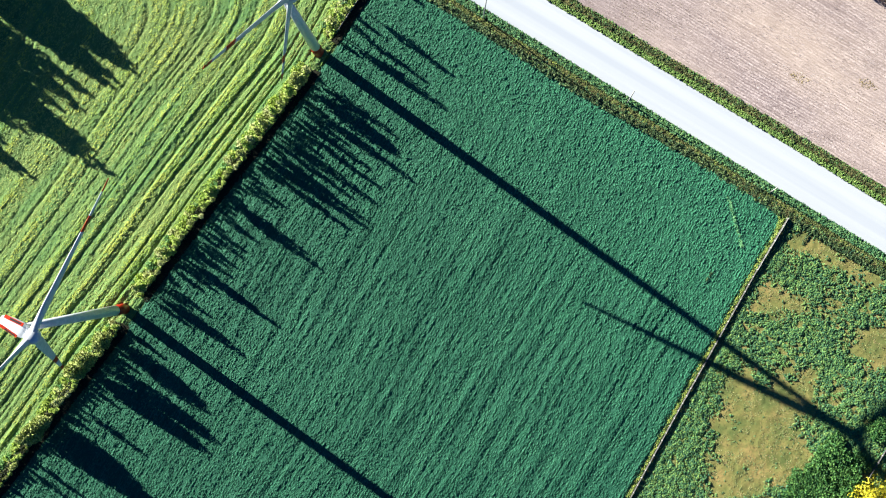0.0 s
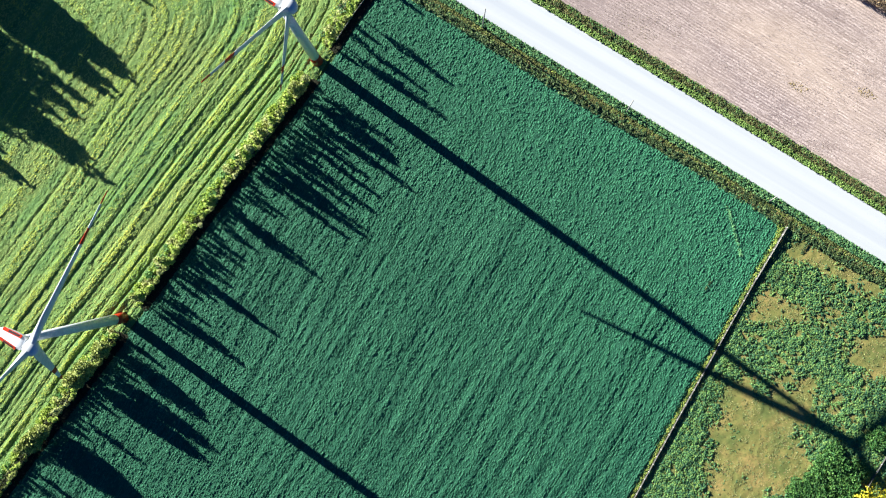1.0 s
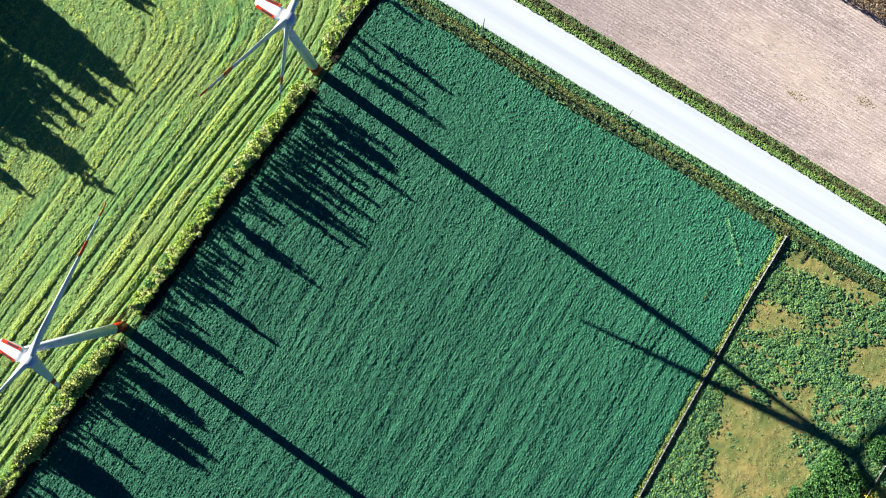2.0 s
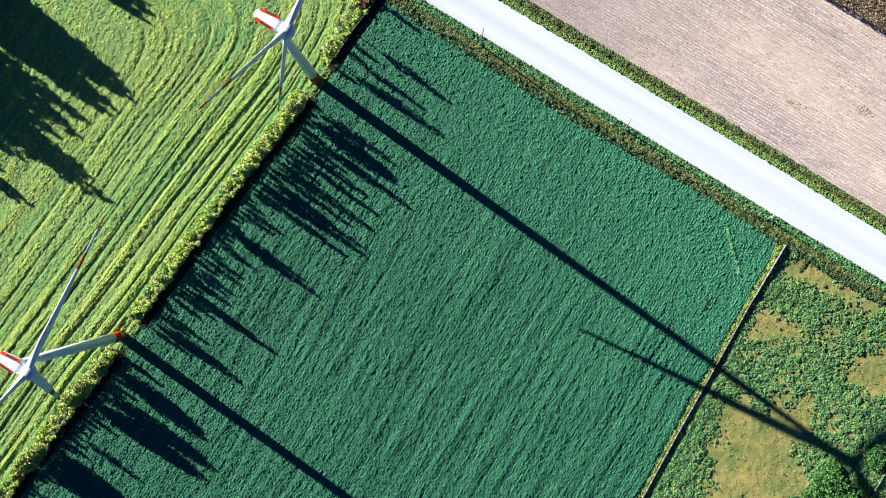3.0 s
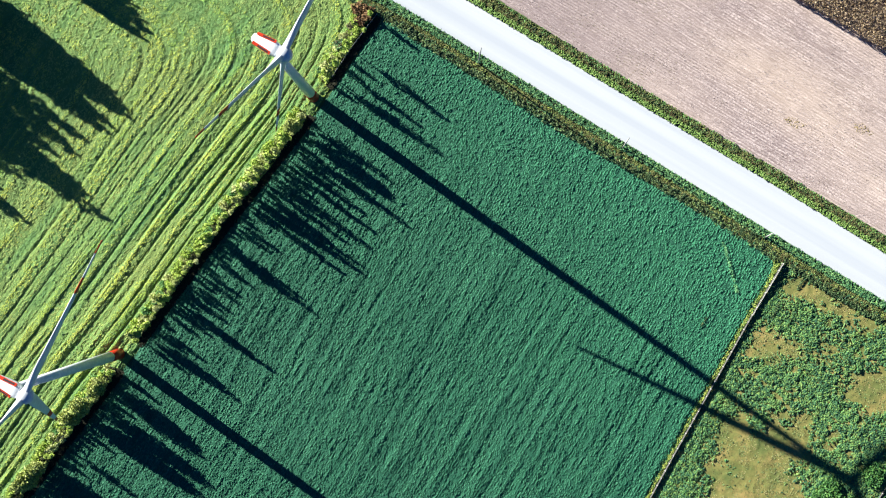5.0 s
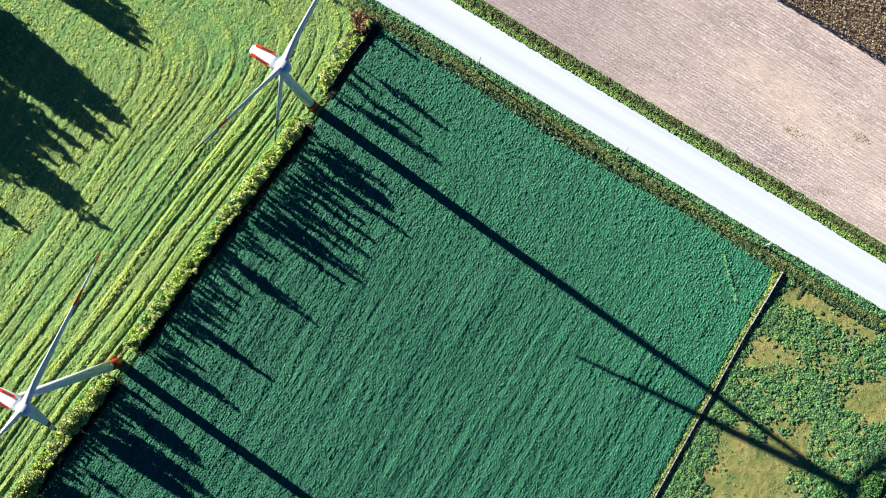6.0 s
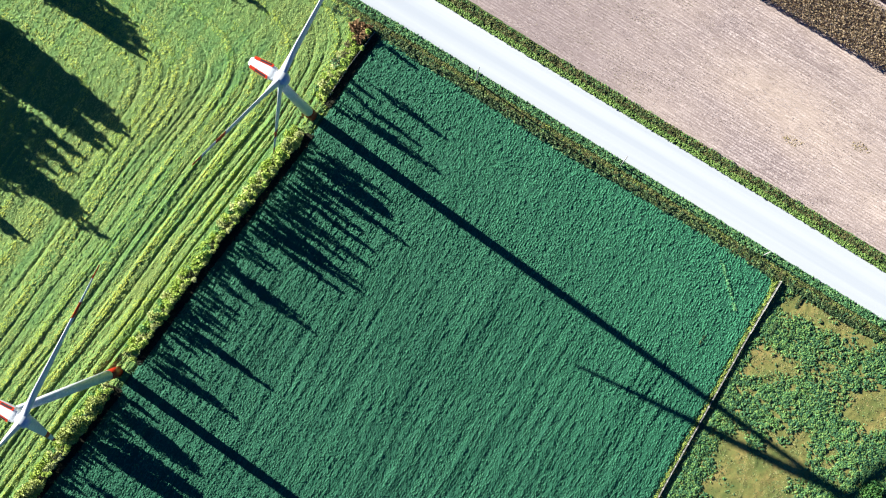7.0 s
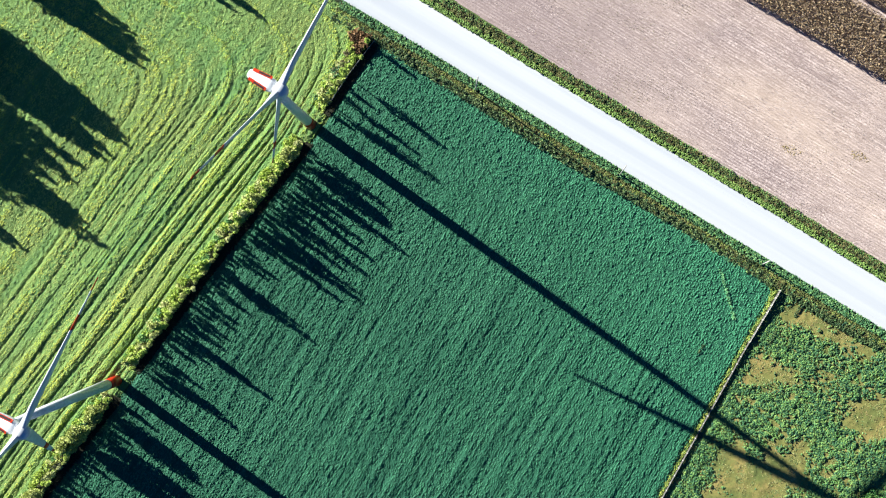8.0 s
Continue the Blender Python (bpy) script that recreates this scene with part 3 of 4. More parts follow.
def bush(name, rng, h, r, material, count=900, leaf=0.28, label="", category="shrub"):
    """A shrub: stems fanning from the ground under lumpy foliage."""
    root = new(name)
    bm = bmesh.new()
    clumps = []
    for i in range(11):
        ang, out = i * 2.4, r * 0.72 * math.sqrt((i + 0.5) / 11)
        top = Vector((math.cos(ang) * out, math.sin(ang) * out, h * rng.uniform(0.55, 0.9) * (1 - 0.35 * out / r)))
        cone(bm, (top.x * 0.15, top.y * 0.15, 0), top, 0.06, 0.02, 5)
        clumps.append((top, r * rng.uniform(0.28, 0.42)))
        clumps.append((top * 0.6, r * 0.4))
    part("stems", bm, BARK, root)
    pick = rng.randint(0, len(clumps), count)
    mid, rad = np.array([c[0][:] for c in clumps])[pick], np.array([c[1] for c in clumps])[pick]
    ball = rng.normal(size=(count, 3))
    ball *= (rng.uniform(0.3, 1, count) ** 0.5 / np.linalg.norm(ball, axis=1))[:, None]
    pts = mid + ball * rad[:, None]
    pts[:, 2] = np.clip(pts[:, 2], 0.1, h)
    linked("crown", leaves("crown", pts, leaf, rng), material, root)
    return tagged(root, label, category)


def place(ob, first, x, y, turn, size, high=None):
    """The first of a kind goes to its place; the rest are copies."""
    m = pose(x, y, 0, 0, 0, turn)
    made = ob if first else copy_thing(ob, m)
    made.matrix_basis = m @ Matrix.Diagonal((size, size, high or size, 1))
    return made


def along(line, s):
    """The place at s metres along a line of points, and the way it runs there."""
    for (x0, y0), (x1, y1) in zip(line, line[1:]):
        d = math.hypot(x1 - x0, y1 - y0)
        if s <= d:
            return x0 + (x1 - x0) * s / d, y0 + (y1 - y0) * s / d, math.atan2(y1 - y0, x1 - x0)
        s -= d
    return x1, y1, math.atan2(y1 - y0, x1 - x0)


TALL = [
    (-26.8, 67.0, 5.4), (-25.2, 69.4, 14.2), (-28.5, 64.3, 12.1), (-30.2, 61.7, 15.6), (-30.6, 61.1, 11.9), (-37.7, 49.5, 12.3),
    (-40.0, 46.6, 12.7), (-42.5, 43.4, 17.3), (-46.7, 38.0, 14.7), (-49.4, 34.6, 15.3), (-53.9, 28.8, 16.6), (-53.0, 30.0, 15.2),
    (-55.6, 26.6, 14.6), (-54.0, 28.7, 12.5), (-42.3, 43.7, 13.8), (-45.1, 40.1, 12.4), (-52.3, 30.8, 10.4), (-54.1, 28.5, 9.3),
    (-51.0, 32.6, 13.0), (-64.3, 15.4, 15.1), (-63.4, 16.6, 12.8), (-64.1, 15.8, 11.1), (-63.9, 16.0, 9.0), (-63.7, 16.2, 6.9),
    (-76.1, -0.5, 15.2), (-76.2, -0.7, 13.2), (-75.9, -0.3, 11.0), (-83.5, -10.7, 14.1), (-83.1, -10.1, 12.0), (-83.8, -11.1, 10.1),
    (-77.4, -2.3, 7.3), (-74.2, 2.0, 8.1), (-94.2, -25.6, 12.6), (-93.6, -24.8, 10.6), (-91.4, -21.8, 7.1), (-97.8, -30.4, 15.2),
    (-100.2, -33.5, 15.2), (-100.2, -33.5, 13.6), (-100.6, -34.0, 10.9), (-112.7, -50.1, 14.8), (-112.0, -49.1, 12.7), (-106.6, -42.0, 11.2),
    (-111.1, -47.9, 10.2), (-114.0, -51.8, 9.6), (-118.6, -58.0, 8.7), (-120.2, -60.2, 7.1), (-112.9, -50.3, 16.4),
]


def spire(name, rng, h, r, material, count, leaf, label, base=0.14, taper=0.75):
    """A slender tree: a thin bare stem below, a narrow pointed crown of short clumped twigs above."""
    root = new(name)
    bm = bmesh.new()
    lean = rng.normal(0, 0.012 * h, 2)
    knots = [Vector((lean[0] * s * s, lean[1] * s * s, h * s * 0.95)) for s in (0, 0.3, 0.65, 1)]
    for i in range(3):
        cone(bm, knots[i], knots[i + 1], 0.16 - 0.045 * i, 0.16 - 0.045 * (i + 1))
    mids, rads = [], []
    for i in range(26):
        s = base + (0.97 - base) * (i + rng.uniform(0, 0.9)) / 26
        wide = r * (min(1.0, (s - base + 0.06) / 0.22) * (1.02 - s) ** taper * 1.35 + 0.05) * rng.uniform(0.7, 1.15)
        ang = i * 2.4 + rng.uniform(-0.6, 0.6)
        at = Vector((lean[0] * s * s, lean[1] * s * s, h * s * 0.95))
        tip = at + Vector((math.cos(ang) * wide, math.sin(ang) * wide, 0.9 * wide))
        cone(bm, at, tip, 0.035, 0.012, 4)
        mids.append(at.lerp(tip, 0.6)[:])
        rads.append(wide * 0.5 + 0.1)
    part("trunk", bm, BARK, root)
    mids, rads = np.array(mids), np.array(rads)
    pick = rng.choice(26, count, p=rads ** 1.5 / (rads ** 1.5).sum())
    ball = rng.normal(size=(count, 3))
    ball *= (rng.uniform(0.2, 1, count) ** 0.5 / np.linalg.norm(ball, axis=1))[:, None]
    pts = mids[pick] + ball * rads[pick][:, None] * np.array([1, 1, 1.5])
    linked("crown", leaves("crown", pts, leaf, rng), material, root)
    return tagged(root, label, "tree")


def hedge():
    rng = np.random.RandomState(11)
    kinds = [spire("hedge_tree", rng, 10, (1.0, 1.15, 1.0, 1.3, 1.1, 1.2, 2.3)[k], (TWIGGY, HEDGE, HEDGE, TWIGGY, HEDGE, PALE, TWIGGY)[k], 2400 if k == 6 else 560, 0.3 if k == 6 else 0.26,
                   ("slender dark hedgerow tree with thin pale foliage", "slender yellow-green hedgerow tree", "slender pale straw-coloured hedgerow tree", "broad columnar hedgerow tree with pale foliage")[(0, 1, 1, 0, 1, 2, 3)[k]],
                   0.22 if k == 6 else 0.3, 0.42 if k == 6 else 0.6) for k in range(7)]
    total = sum(math.dist(a, b) for a, b in zip(HEDGE_LINE, HEDGE_LINE[1:]))
    gaps = [Vector((-88.8, -16.6)), Vector((-34.4, 55.0))]
    spots = [p for p in TALL if min((Vector(p[:2]) - g).length for g in gaps) > 3.8]
    s = 1.0
    while s < total - 1:
        x, y, way = along(HEDGE_LINE, s)
        near = sorted(TALL, key=lambda p: math.dist(p[:2], (x, y)))[:3]
        if min((Vector((x, y)) - g).length for g in gaps) > 5.2 and (y < 57 or rng.rand() < 0.3):
            spots.append((x, y, sum(p[2] for p in near) / 3 * (rng.uniform(0.2, 0.5) if y < -18 else rng.uniform(0.2, 0.75))))
        s += rng.uniform(1.0, 2.0)
    for i, (x, y, h) in enumerate(spots):
        side = rng.normal(0, 0.35)
        k = i if i < 7 else 6 if h > 9 and (-103 < x < -93 or -115 < x < -111) else i % 6
        ob = place(kinds[k], i < 7, x - 0.79 * side, y + 0.6 * side, rng.uniform(0, 360), (0.6 + 0.035 * h) * 0.92, h * 1.12 / 10)
        tagged(ob, group="hedgerow trees")
    # Dense growth at the hedge's foot; its leaf colour already holds the shade.
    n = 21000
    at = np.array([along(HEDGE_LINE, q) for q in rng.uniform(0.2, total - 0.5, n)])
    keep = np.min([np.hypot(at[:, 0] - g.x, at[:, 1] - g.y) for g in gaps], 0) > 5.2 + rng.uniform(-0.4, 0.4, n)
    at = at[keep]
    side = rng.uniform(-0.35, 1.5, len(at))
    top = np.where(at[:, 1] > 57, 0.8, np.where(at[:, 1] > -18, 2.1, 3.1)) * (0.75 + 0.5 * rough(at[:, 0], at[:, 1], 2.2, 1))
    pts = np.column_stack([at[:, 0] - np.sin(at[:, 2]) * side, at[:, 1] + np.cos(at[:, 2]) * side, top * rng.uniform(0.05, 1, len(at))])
    ob = linked("hedge_bottom", leaves("hedge_bottom", pts, 0.3, rng), SHADED)
    tagged(ob, "dense brown-green growth at the hedge's foot, shade painted into its colour", "hedge", kind="stuff")
    # A strip of near-black clumps that paints the hedge's shadow darker.
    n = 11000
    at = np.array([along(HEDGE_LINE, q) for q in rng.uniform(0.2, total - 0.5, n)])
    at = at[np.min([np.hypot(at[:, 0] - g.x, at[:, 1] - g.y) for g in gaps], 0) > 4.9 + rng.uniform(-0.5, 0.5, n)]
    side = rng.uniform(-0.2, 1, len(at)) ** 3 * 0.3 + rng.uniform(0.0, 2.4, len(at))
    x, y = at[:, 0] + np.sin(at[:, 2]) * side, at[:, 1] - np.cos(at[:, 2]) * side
    ob = linked("hedge_litter", domes("hedge_litter", x, y, 0.4 + 0.2 * rough(x, y, 1.0, 2), 0.36, 0.5, rng, 6, 0.5, None, 1.4), HEDGE_SHADE)
    tagged(ob, "near-black ground clumps painting the hedge's shadow beside it", "leaf litter", kind="stuff")
    shrubs = [bush("hedge_shrub", rng, 2.6, 1.6, m, 440, 0.28, text + " in the field hedge") for m, text in
              ((HEDGE, "leafy yellow-green shrub"), (PALE, "pale straw-coloured shrub"), (BRIGHT, "fresh green leafy shrub"), (HEDGE, "leafy yellow-green shrub"), (WEED, "dark green leafy shrub"), (TWIGGY, "thin dark brown shrub"), (BROWN, "dry brown leafy shrub"))]
    s, i = 0.6, 0
    while s < total - 1:
        x, y, way = along(HEDGE_LINE, s)
        upper = y > 57
        side = rng.uniform(0.7, 3.6) if upper else rng.uniform(0.9, 3.3)
        x, y = x - math.sin(way) * side, y + math.cos(way) * side
        s += rng.uniform(0.25, 0.6) if upper else rng.uniform(0.5, 1.1)
        if min((Vector((x, y)) - g).length for g in gaps) < 6.0:
            continue
        k = i if i < 7 else (0, 3, 1, 0, 4, 6, 0)[i % 7] if upper else (5 if side < 1.4 else (0, 2, 3, 0, 3, 2, 0, 1)[i % 8])
        size = rng.uniform(0.6, 1.2)
        ob = place(shrubs[k], i < 7, x, y, rng.uniform(0, 360), size, size * (0.68 if upper else 1))
        tagged(ob, group="hedgerow shrubs")
        i += 1


def wood_edge():
    rng = np.random.RandomState(21)
    kinds = [spire("spruce", rng, 20, 1.7 + 0.6 * k, CROWN, 1500, 0.46, "tall dark green spruce beside the yellow-green field") for k in range(3)]
    spots = [
        (-132.9, 82.5, 23), (-135.9, 83.7, 22), (-142.3, 89.6, 22), (-149.5, 98.4, 22), (-137.9, 77.5, 21), (-144.3, 69.8, 21),
        (-150.3, 76.0, 22), (-138.6, 53.0, 22), (-141.1, 58.3, 21), (-146.3, 62.1, 21), (-151.5, 66.6, 21), (-159.1, 72.8, 22),
        (-154.0, 47.8, 19), (-158.3, 51.3, 19), (-164.0, 58.8, 20), (-165.5, 69.6, 22), (-167.5, 93.4, 23), (-157.5, 95.2, 22),
        (-122.4, 100.4, 20), (-123.4, 101.2, 19), (-128.6, 105.8, 20), (-136.3, 110.1, 21), (-71.1, 101.9, 12), (-71.9, 102.1, 11),
        (-81.9, 105.9, 13), (-137.1, 86.5, 24), (-137.1, 88.6, 23), (-140.3, 91.8, 23), (-146.7, 96.6, 23), (-156.3, 103.8, 23),
        (-161.1, 107.8, 23), (-157.9, 103.0, 23), (-165.9, 99.8, 23), (-123.8, 101.3, 20), (-152.7, 72.0, 22), (-158.4, 62.0, 20),
        (-157.2, 48.6, 19), (-136.4, 79.8, 22), (-142.2, 83.5, 23), (-135.1, 75.9, 21), (-144.4, 75.0, 22), (-127.0, 104.2, 20),
        (-131.2, 107.6, 20), (-121.2, 102.0, 20), (-120.0, 103.7, 18.5), (-118.8, 105.4, 17)]
    for i, (x, y, h) in enumerate(spots):
        ob = place(kinds[i % 3], i < 3, x, y, rng.uniform(0, 360), h / 17.6)
        tagged(ob, group="spruces")


# ---- wind turbines ----
HUB, RADIUS = 76.3, 38.6


def blade_ring(r):
    """The outline of a blade at r metres from the hub, in the plane across it."""
    s = r / RADIUS
    chord = 1.7 + (s / 0.2) * 1.1 if s < 0.2 else 2.8 - (s - 0.2) / 0.8 * 2.1
    thick = 1.6 * (1 - s / 0.2) + 0.55 * (s / 0.2) if s < 0.2 else 0.55 - (s - 0.2) / 0.8 * 0.43
    twist = radians(14 * (1 - s))
    pts = []
    for k in range(14):
        a = 2 * math.pi * k / 14
        cx, cy = math.cos(a) * chord / 2 - chord * 0.12, math.sin(a) * thick / 2 * (1.15 + 0.35 * math.cos(a + math.pi))
        pts.append(Vector((cy * math.cos(twist) + cx * math.sin(twist), cx * math.cos(twist) - cy * math.sin(twist), r)))
    return pts


def span(lo, hi, steps):
    bm = bmesh.new()
    ringed(bm, [blade_ring(lo + (hi - lo) * k / steps) for k in range(steps + 1)])
    return bm


def turbine(x, y, yaw, phase):
    root = new("wind_turbine")
    root.matrix_basis = pose(x, y, 0, 0, 0, yaw)
    bm = bmesh.new()
    cone(bm, (0, 0, 9.3), (0, 0, HUB - 1.6), 1.44, 0.85, 40)
    part("tower", bm, WHITE, root)
    bm = bmesh.new()
    cone(bm, (0, 0, -0.1), (0, 0, 9.3), 1.55, 1.46, 40)
    part("tower_base", bm, RED, root, "red painted foot of the tower")
    bm = bmesh.new()
    shape = [(-4.5, 0.3), (-4.35, 0.52), (-3.9, 0.68), (-3.1, 0.78), (-1.4, 0.92), (0.4, 1.0), (1.4, 0.95), (1.9, 0.78)]
    rings = []
    for px, w in shape:
        ring = []
        for k in range(20):
            a = 2 * math.pi * k / 20
            c, s = math.cos(a), math.sin(a)
            ring.append((px, 1.6 * w * math.copysign(abs(c) ** 0.5, c), HUB + 1.5 * w * math.copysign(abs(s) ** 0.5, s)))
        rings.append(ring)
    ringed(bm, rings)
    nacelle = part("nacelle", bm, WHITE, root)
    for side in (-1, 1):
        bm = bmesh.new()
        box(bm, (-3.7, -0.4, -0.05), (0.8, 0.4, 0.12), 0.04)
        ob = part("stripe", bm, RED, nacelle, "red stripe along the roof edge", False)
        ob.matrix_basis = pose(0, side * 1.32, HUB + 1.3, -side * 34, -3, side * 4)
        bm = bmesh.new()
        box(bm, (-2.3, -0.24, 0.05), (0.3, 0.2, 0.17), 0.02)
        ob = part("vent", bm, DARK, nacelle, "dark vent in the roof", False)
        ob.matrix_basis = pose(0, side * 1.32, HUB + 1.3, -side * 34, -3, side * 4)
    bm = bmesh.new()
    ringed(bm, [[(px, r * math.cos(2 * math.pi * k / 24), HUB + r * math.sin(2 * math.pi * k / 24)) for k in range(24)]
                for px, r in ((1.9, 1.25), (2.2, 1.75), (3.2, 1.9), (4.1, 1.6), (4.8, 1.0), (5.1, 0.25))])
    part("hub", bm, WHITE, root)
    for k in range(3):
        arm = new("blade", mesh_blade)
        arm.parent = root
        arm.matrix_basis = pose(3.1, 0, HUB, phase + 120 * k)
        for mesh in mesh_bands:
            band = new("band", mesh)
            band.parent = arm
            tagged(band, "red band round the blade")
        outer = new("blade_section", mesh_outer)
        outer.parent = arm
    return tagged(root, "white wind turbine with red nacelle stripes and tower foot", "wind turbine", "wind turbines")


def mesh_from(bm, name, material):
    mesh = bpy.data.meshes.new(name)
    bm.normal_update()
    bm.to_mesh(mesh)
    bm.free()
    mesh.shade_smooth()
    mesh.materials.append(material)
    return mesh


mesh_blade = mesh_from(span(0.9, RADIUS * 0.67, 24), "blade", WHITE)
mesh_outer = mesh_from(span(RADIUS * 0.77, RADIUS * 0.92, 6), "blade_section", WHITE)
mesh_bands = [mesh_from(span(RADIUS * a, RADIUS * b, 4), "band", RED) for a, b in ((0.67, 0.77), (0.92, 1.0))]


# ---- fence, poles, weeds ----
def fence(line, label, pale_to, head=0.0):
    """Posts every 2.4 m under weathered boards; the first stretch has a paler, newer top board, and head is height
    added at the start only to widen the shadow there, stepping down over six posts."""
    root = new("fence")
    tagged(root, label, "fence")
    total = sum(math.dist(a, b) for a, b in zip(line, line[1:]))
    bm = bmesh.new()
    box(bm, (-0.09, -0.09, -0.1), (0.09, 0.09, 1.38), 0.02)
    first = part("post", bm, POST, root, "", False)
    rng = random.Random(4)
    count = int(total / 2.4)
    spots = []
    for i in range(count):
        x, y, way = along(line, i * 2.4)
        spots.append((x, y))
        ob = first if i == 0 else new("post", first.data)
        ob.parent = root
        ob.matrix_basis = pose(x, y, 0, rng.uniform(-3, 3), rng.uniform(-3, 3), math.degrees(way)) @ Matrix.Diagonal((1, 1, rng.uniform(0.95, 1.08) * (1.1 if i < pale_to else 1) + 0.6 * head * max(0, 1 - i / 6), 1))
    bm = bmesh.new()
    box(bm, (-1.22, -0.025, -0.1), (1.22, 0.025, 0.1), 0.012)
    rail = bpy.data.meshes.new("board")
    bm.to_mesh(rail)
    bm.free()
    rail.materials.append(OLD)
    pale = rail.copy()
    pale.materials[0] = POST
    for k, ((x0, y0), (x1, y1)) in enumerate(zip(spots, spots[1:])):
        rows = (7 if k < pale_to else 6) + round(head * max(0, 1 - k / 6) / 0.215)
        for j in range(rows):
            z = 0.13 + 0.215 * j
            ob = new("board", pale if k < pale_to and j == rows - 1 else rail)
            ob.parent = root
            ob.matrix_basis = pose((x0 + x1) / 2, (y0 + y1) / 2, z, 0, rng.uniform(-1, 1), math.degrees(math.atan2(y1 - y0, x1 - x0)))


def pole(x, y, h, rx, ry):
    root = new("utility_pole")
    root.matrix_basis = pose(x, y, 0, rx, ry)
    bm = bmesh.new()
    cone(bm, (0, 0, -0.3), (0, 0, h), 0.2, 0.13, 12)
    part("pole", bm, POST, root)
    tagged(root, "tall pale wooden utility pole on the road verge", "utility pole", "utility poles")


def tufts(name, rng, ring, tests, count, material, size, high, label, category="weeds", rise=0.9):
    """Loose weeds scattered over a plot where the tests allow it."""
    lo, hi = np.min(ring, 0), np.max(ring, 0)
    x, y = rng.uniform(lo[0], hi[0], count), rng.uniform(lo[1], hi[1], count)
    keep = inside(x, y, ring)
    for test in tests:
        keep &= test(x, y)
    x, y = x[keep], y[keep]
    z = (rank(x, y) if inside(x[:1], y[:1], PLOT).all() else 0.1) + 0.2 * high * (0.9 * rough(x, y, 1.5, 3) - 0.1)
    ob = linked(name, domes(name, x, y, z, size, rise, rng, 6, 0.6, None, 1.5), material)
    return tagged(ob, label, category, kind="stuff")


def strip(name, rng, line, lo, hi, per, material, size, high, label, side=1, cut=0.0, patch=2.0, seed=0, ground_=None):
    """Weeds along a line, between two distances to one side of it, leaving out patches."""
    a, b = np.array(line[:-1]), np.array(line[1:])
    d = b - a
    length = np.hypot(d[:, 0], d[:, 1])
    n = int(length.sum() * (hi - lo) * per)
    k = rng.choice(len(a), n, p=length / length.sum())
    nrm = np.column_stack([-d[:, 1], d[:, 0]]) / length[:, None] * side
    p = a[k] + d[k] * rng.rand(n)[:, None] + nrm[k] * rng.uniform(lo, hi, n)[:, None]
    p = p[rough(p[:, 0], p[:, 1], patch, seed) * 0.65 + rough(p[:, 0], p[:, 1], patch / 3, seed + 1) * 0.35 > cut]
    z = (ground_(p[:, 0], p[:, 1]) if ground_ else 0) + 0.3 * high * (0.2 + 1.0 * rough(p[:, 0], p[:, 1], 0.8, 3))
    ob = linked(name, domes(name, p[:, 0], p[:, 1], z, size, 0.9, rng, 6, 0.55, None, 1.4), material)
    return tagged(ob, label, "weeds", kind="stuff")


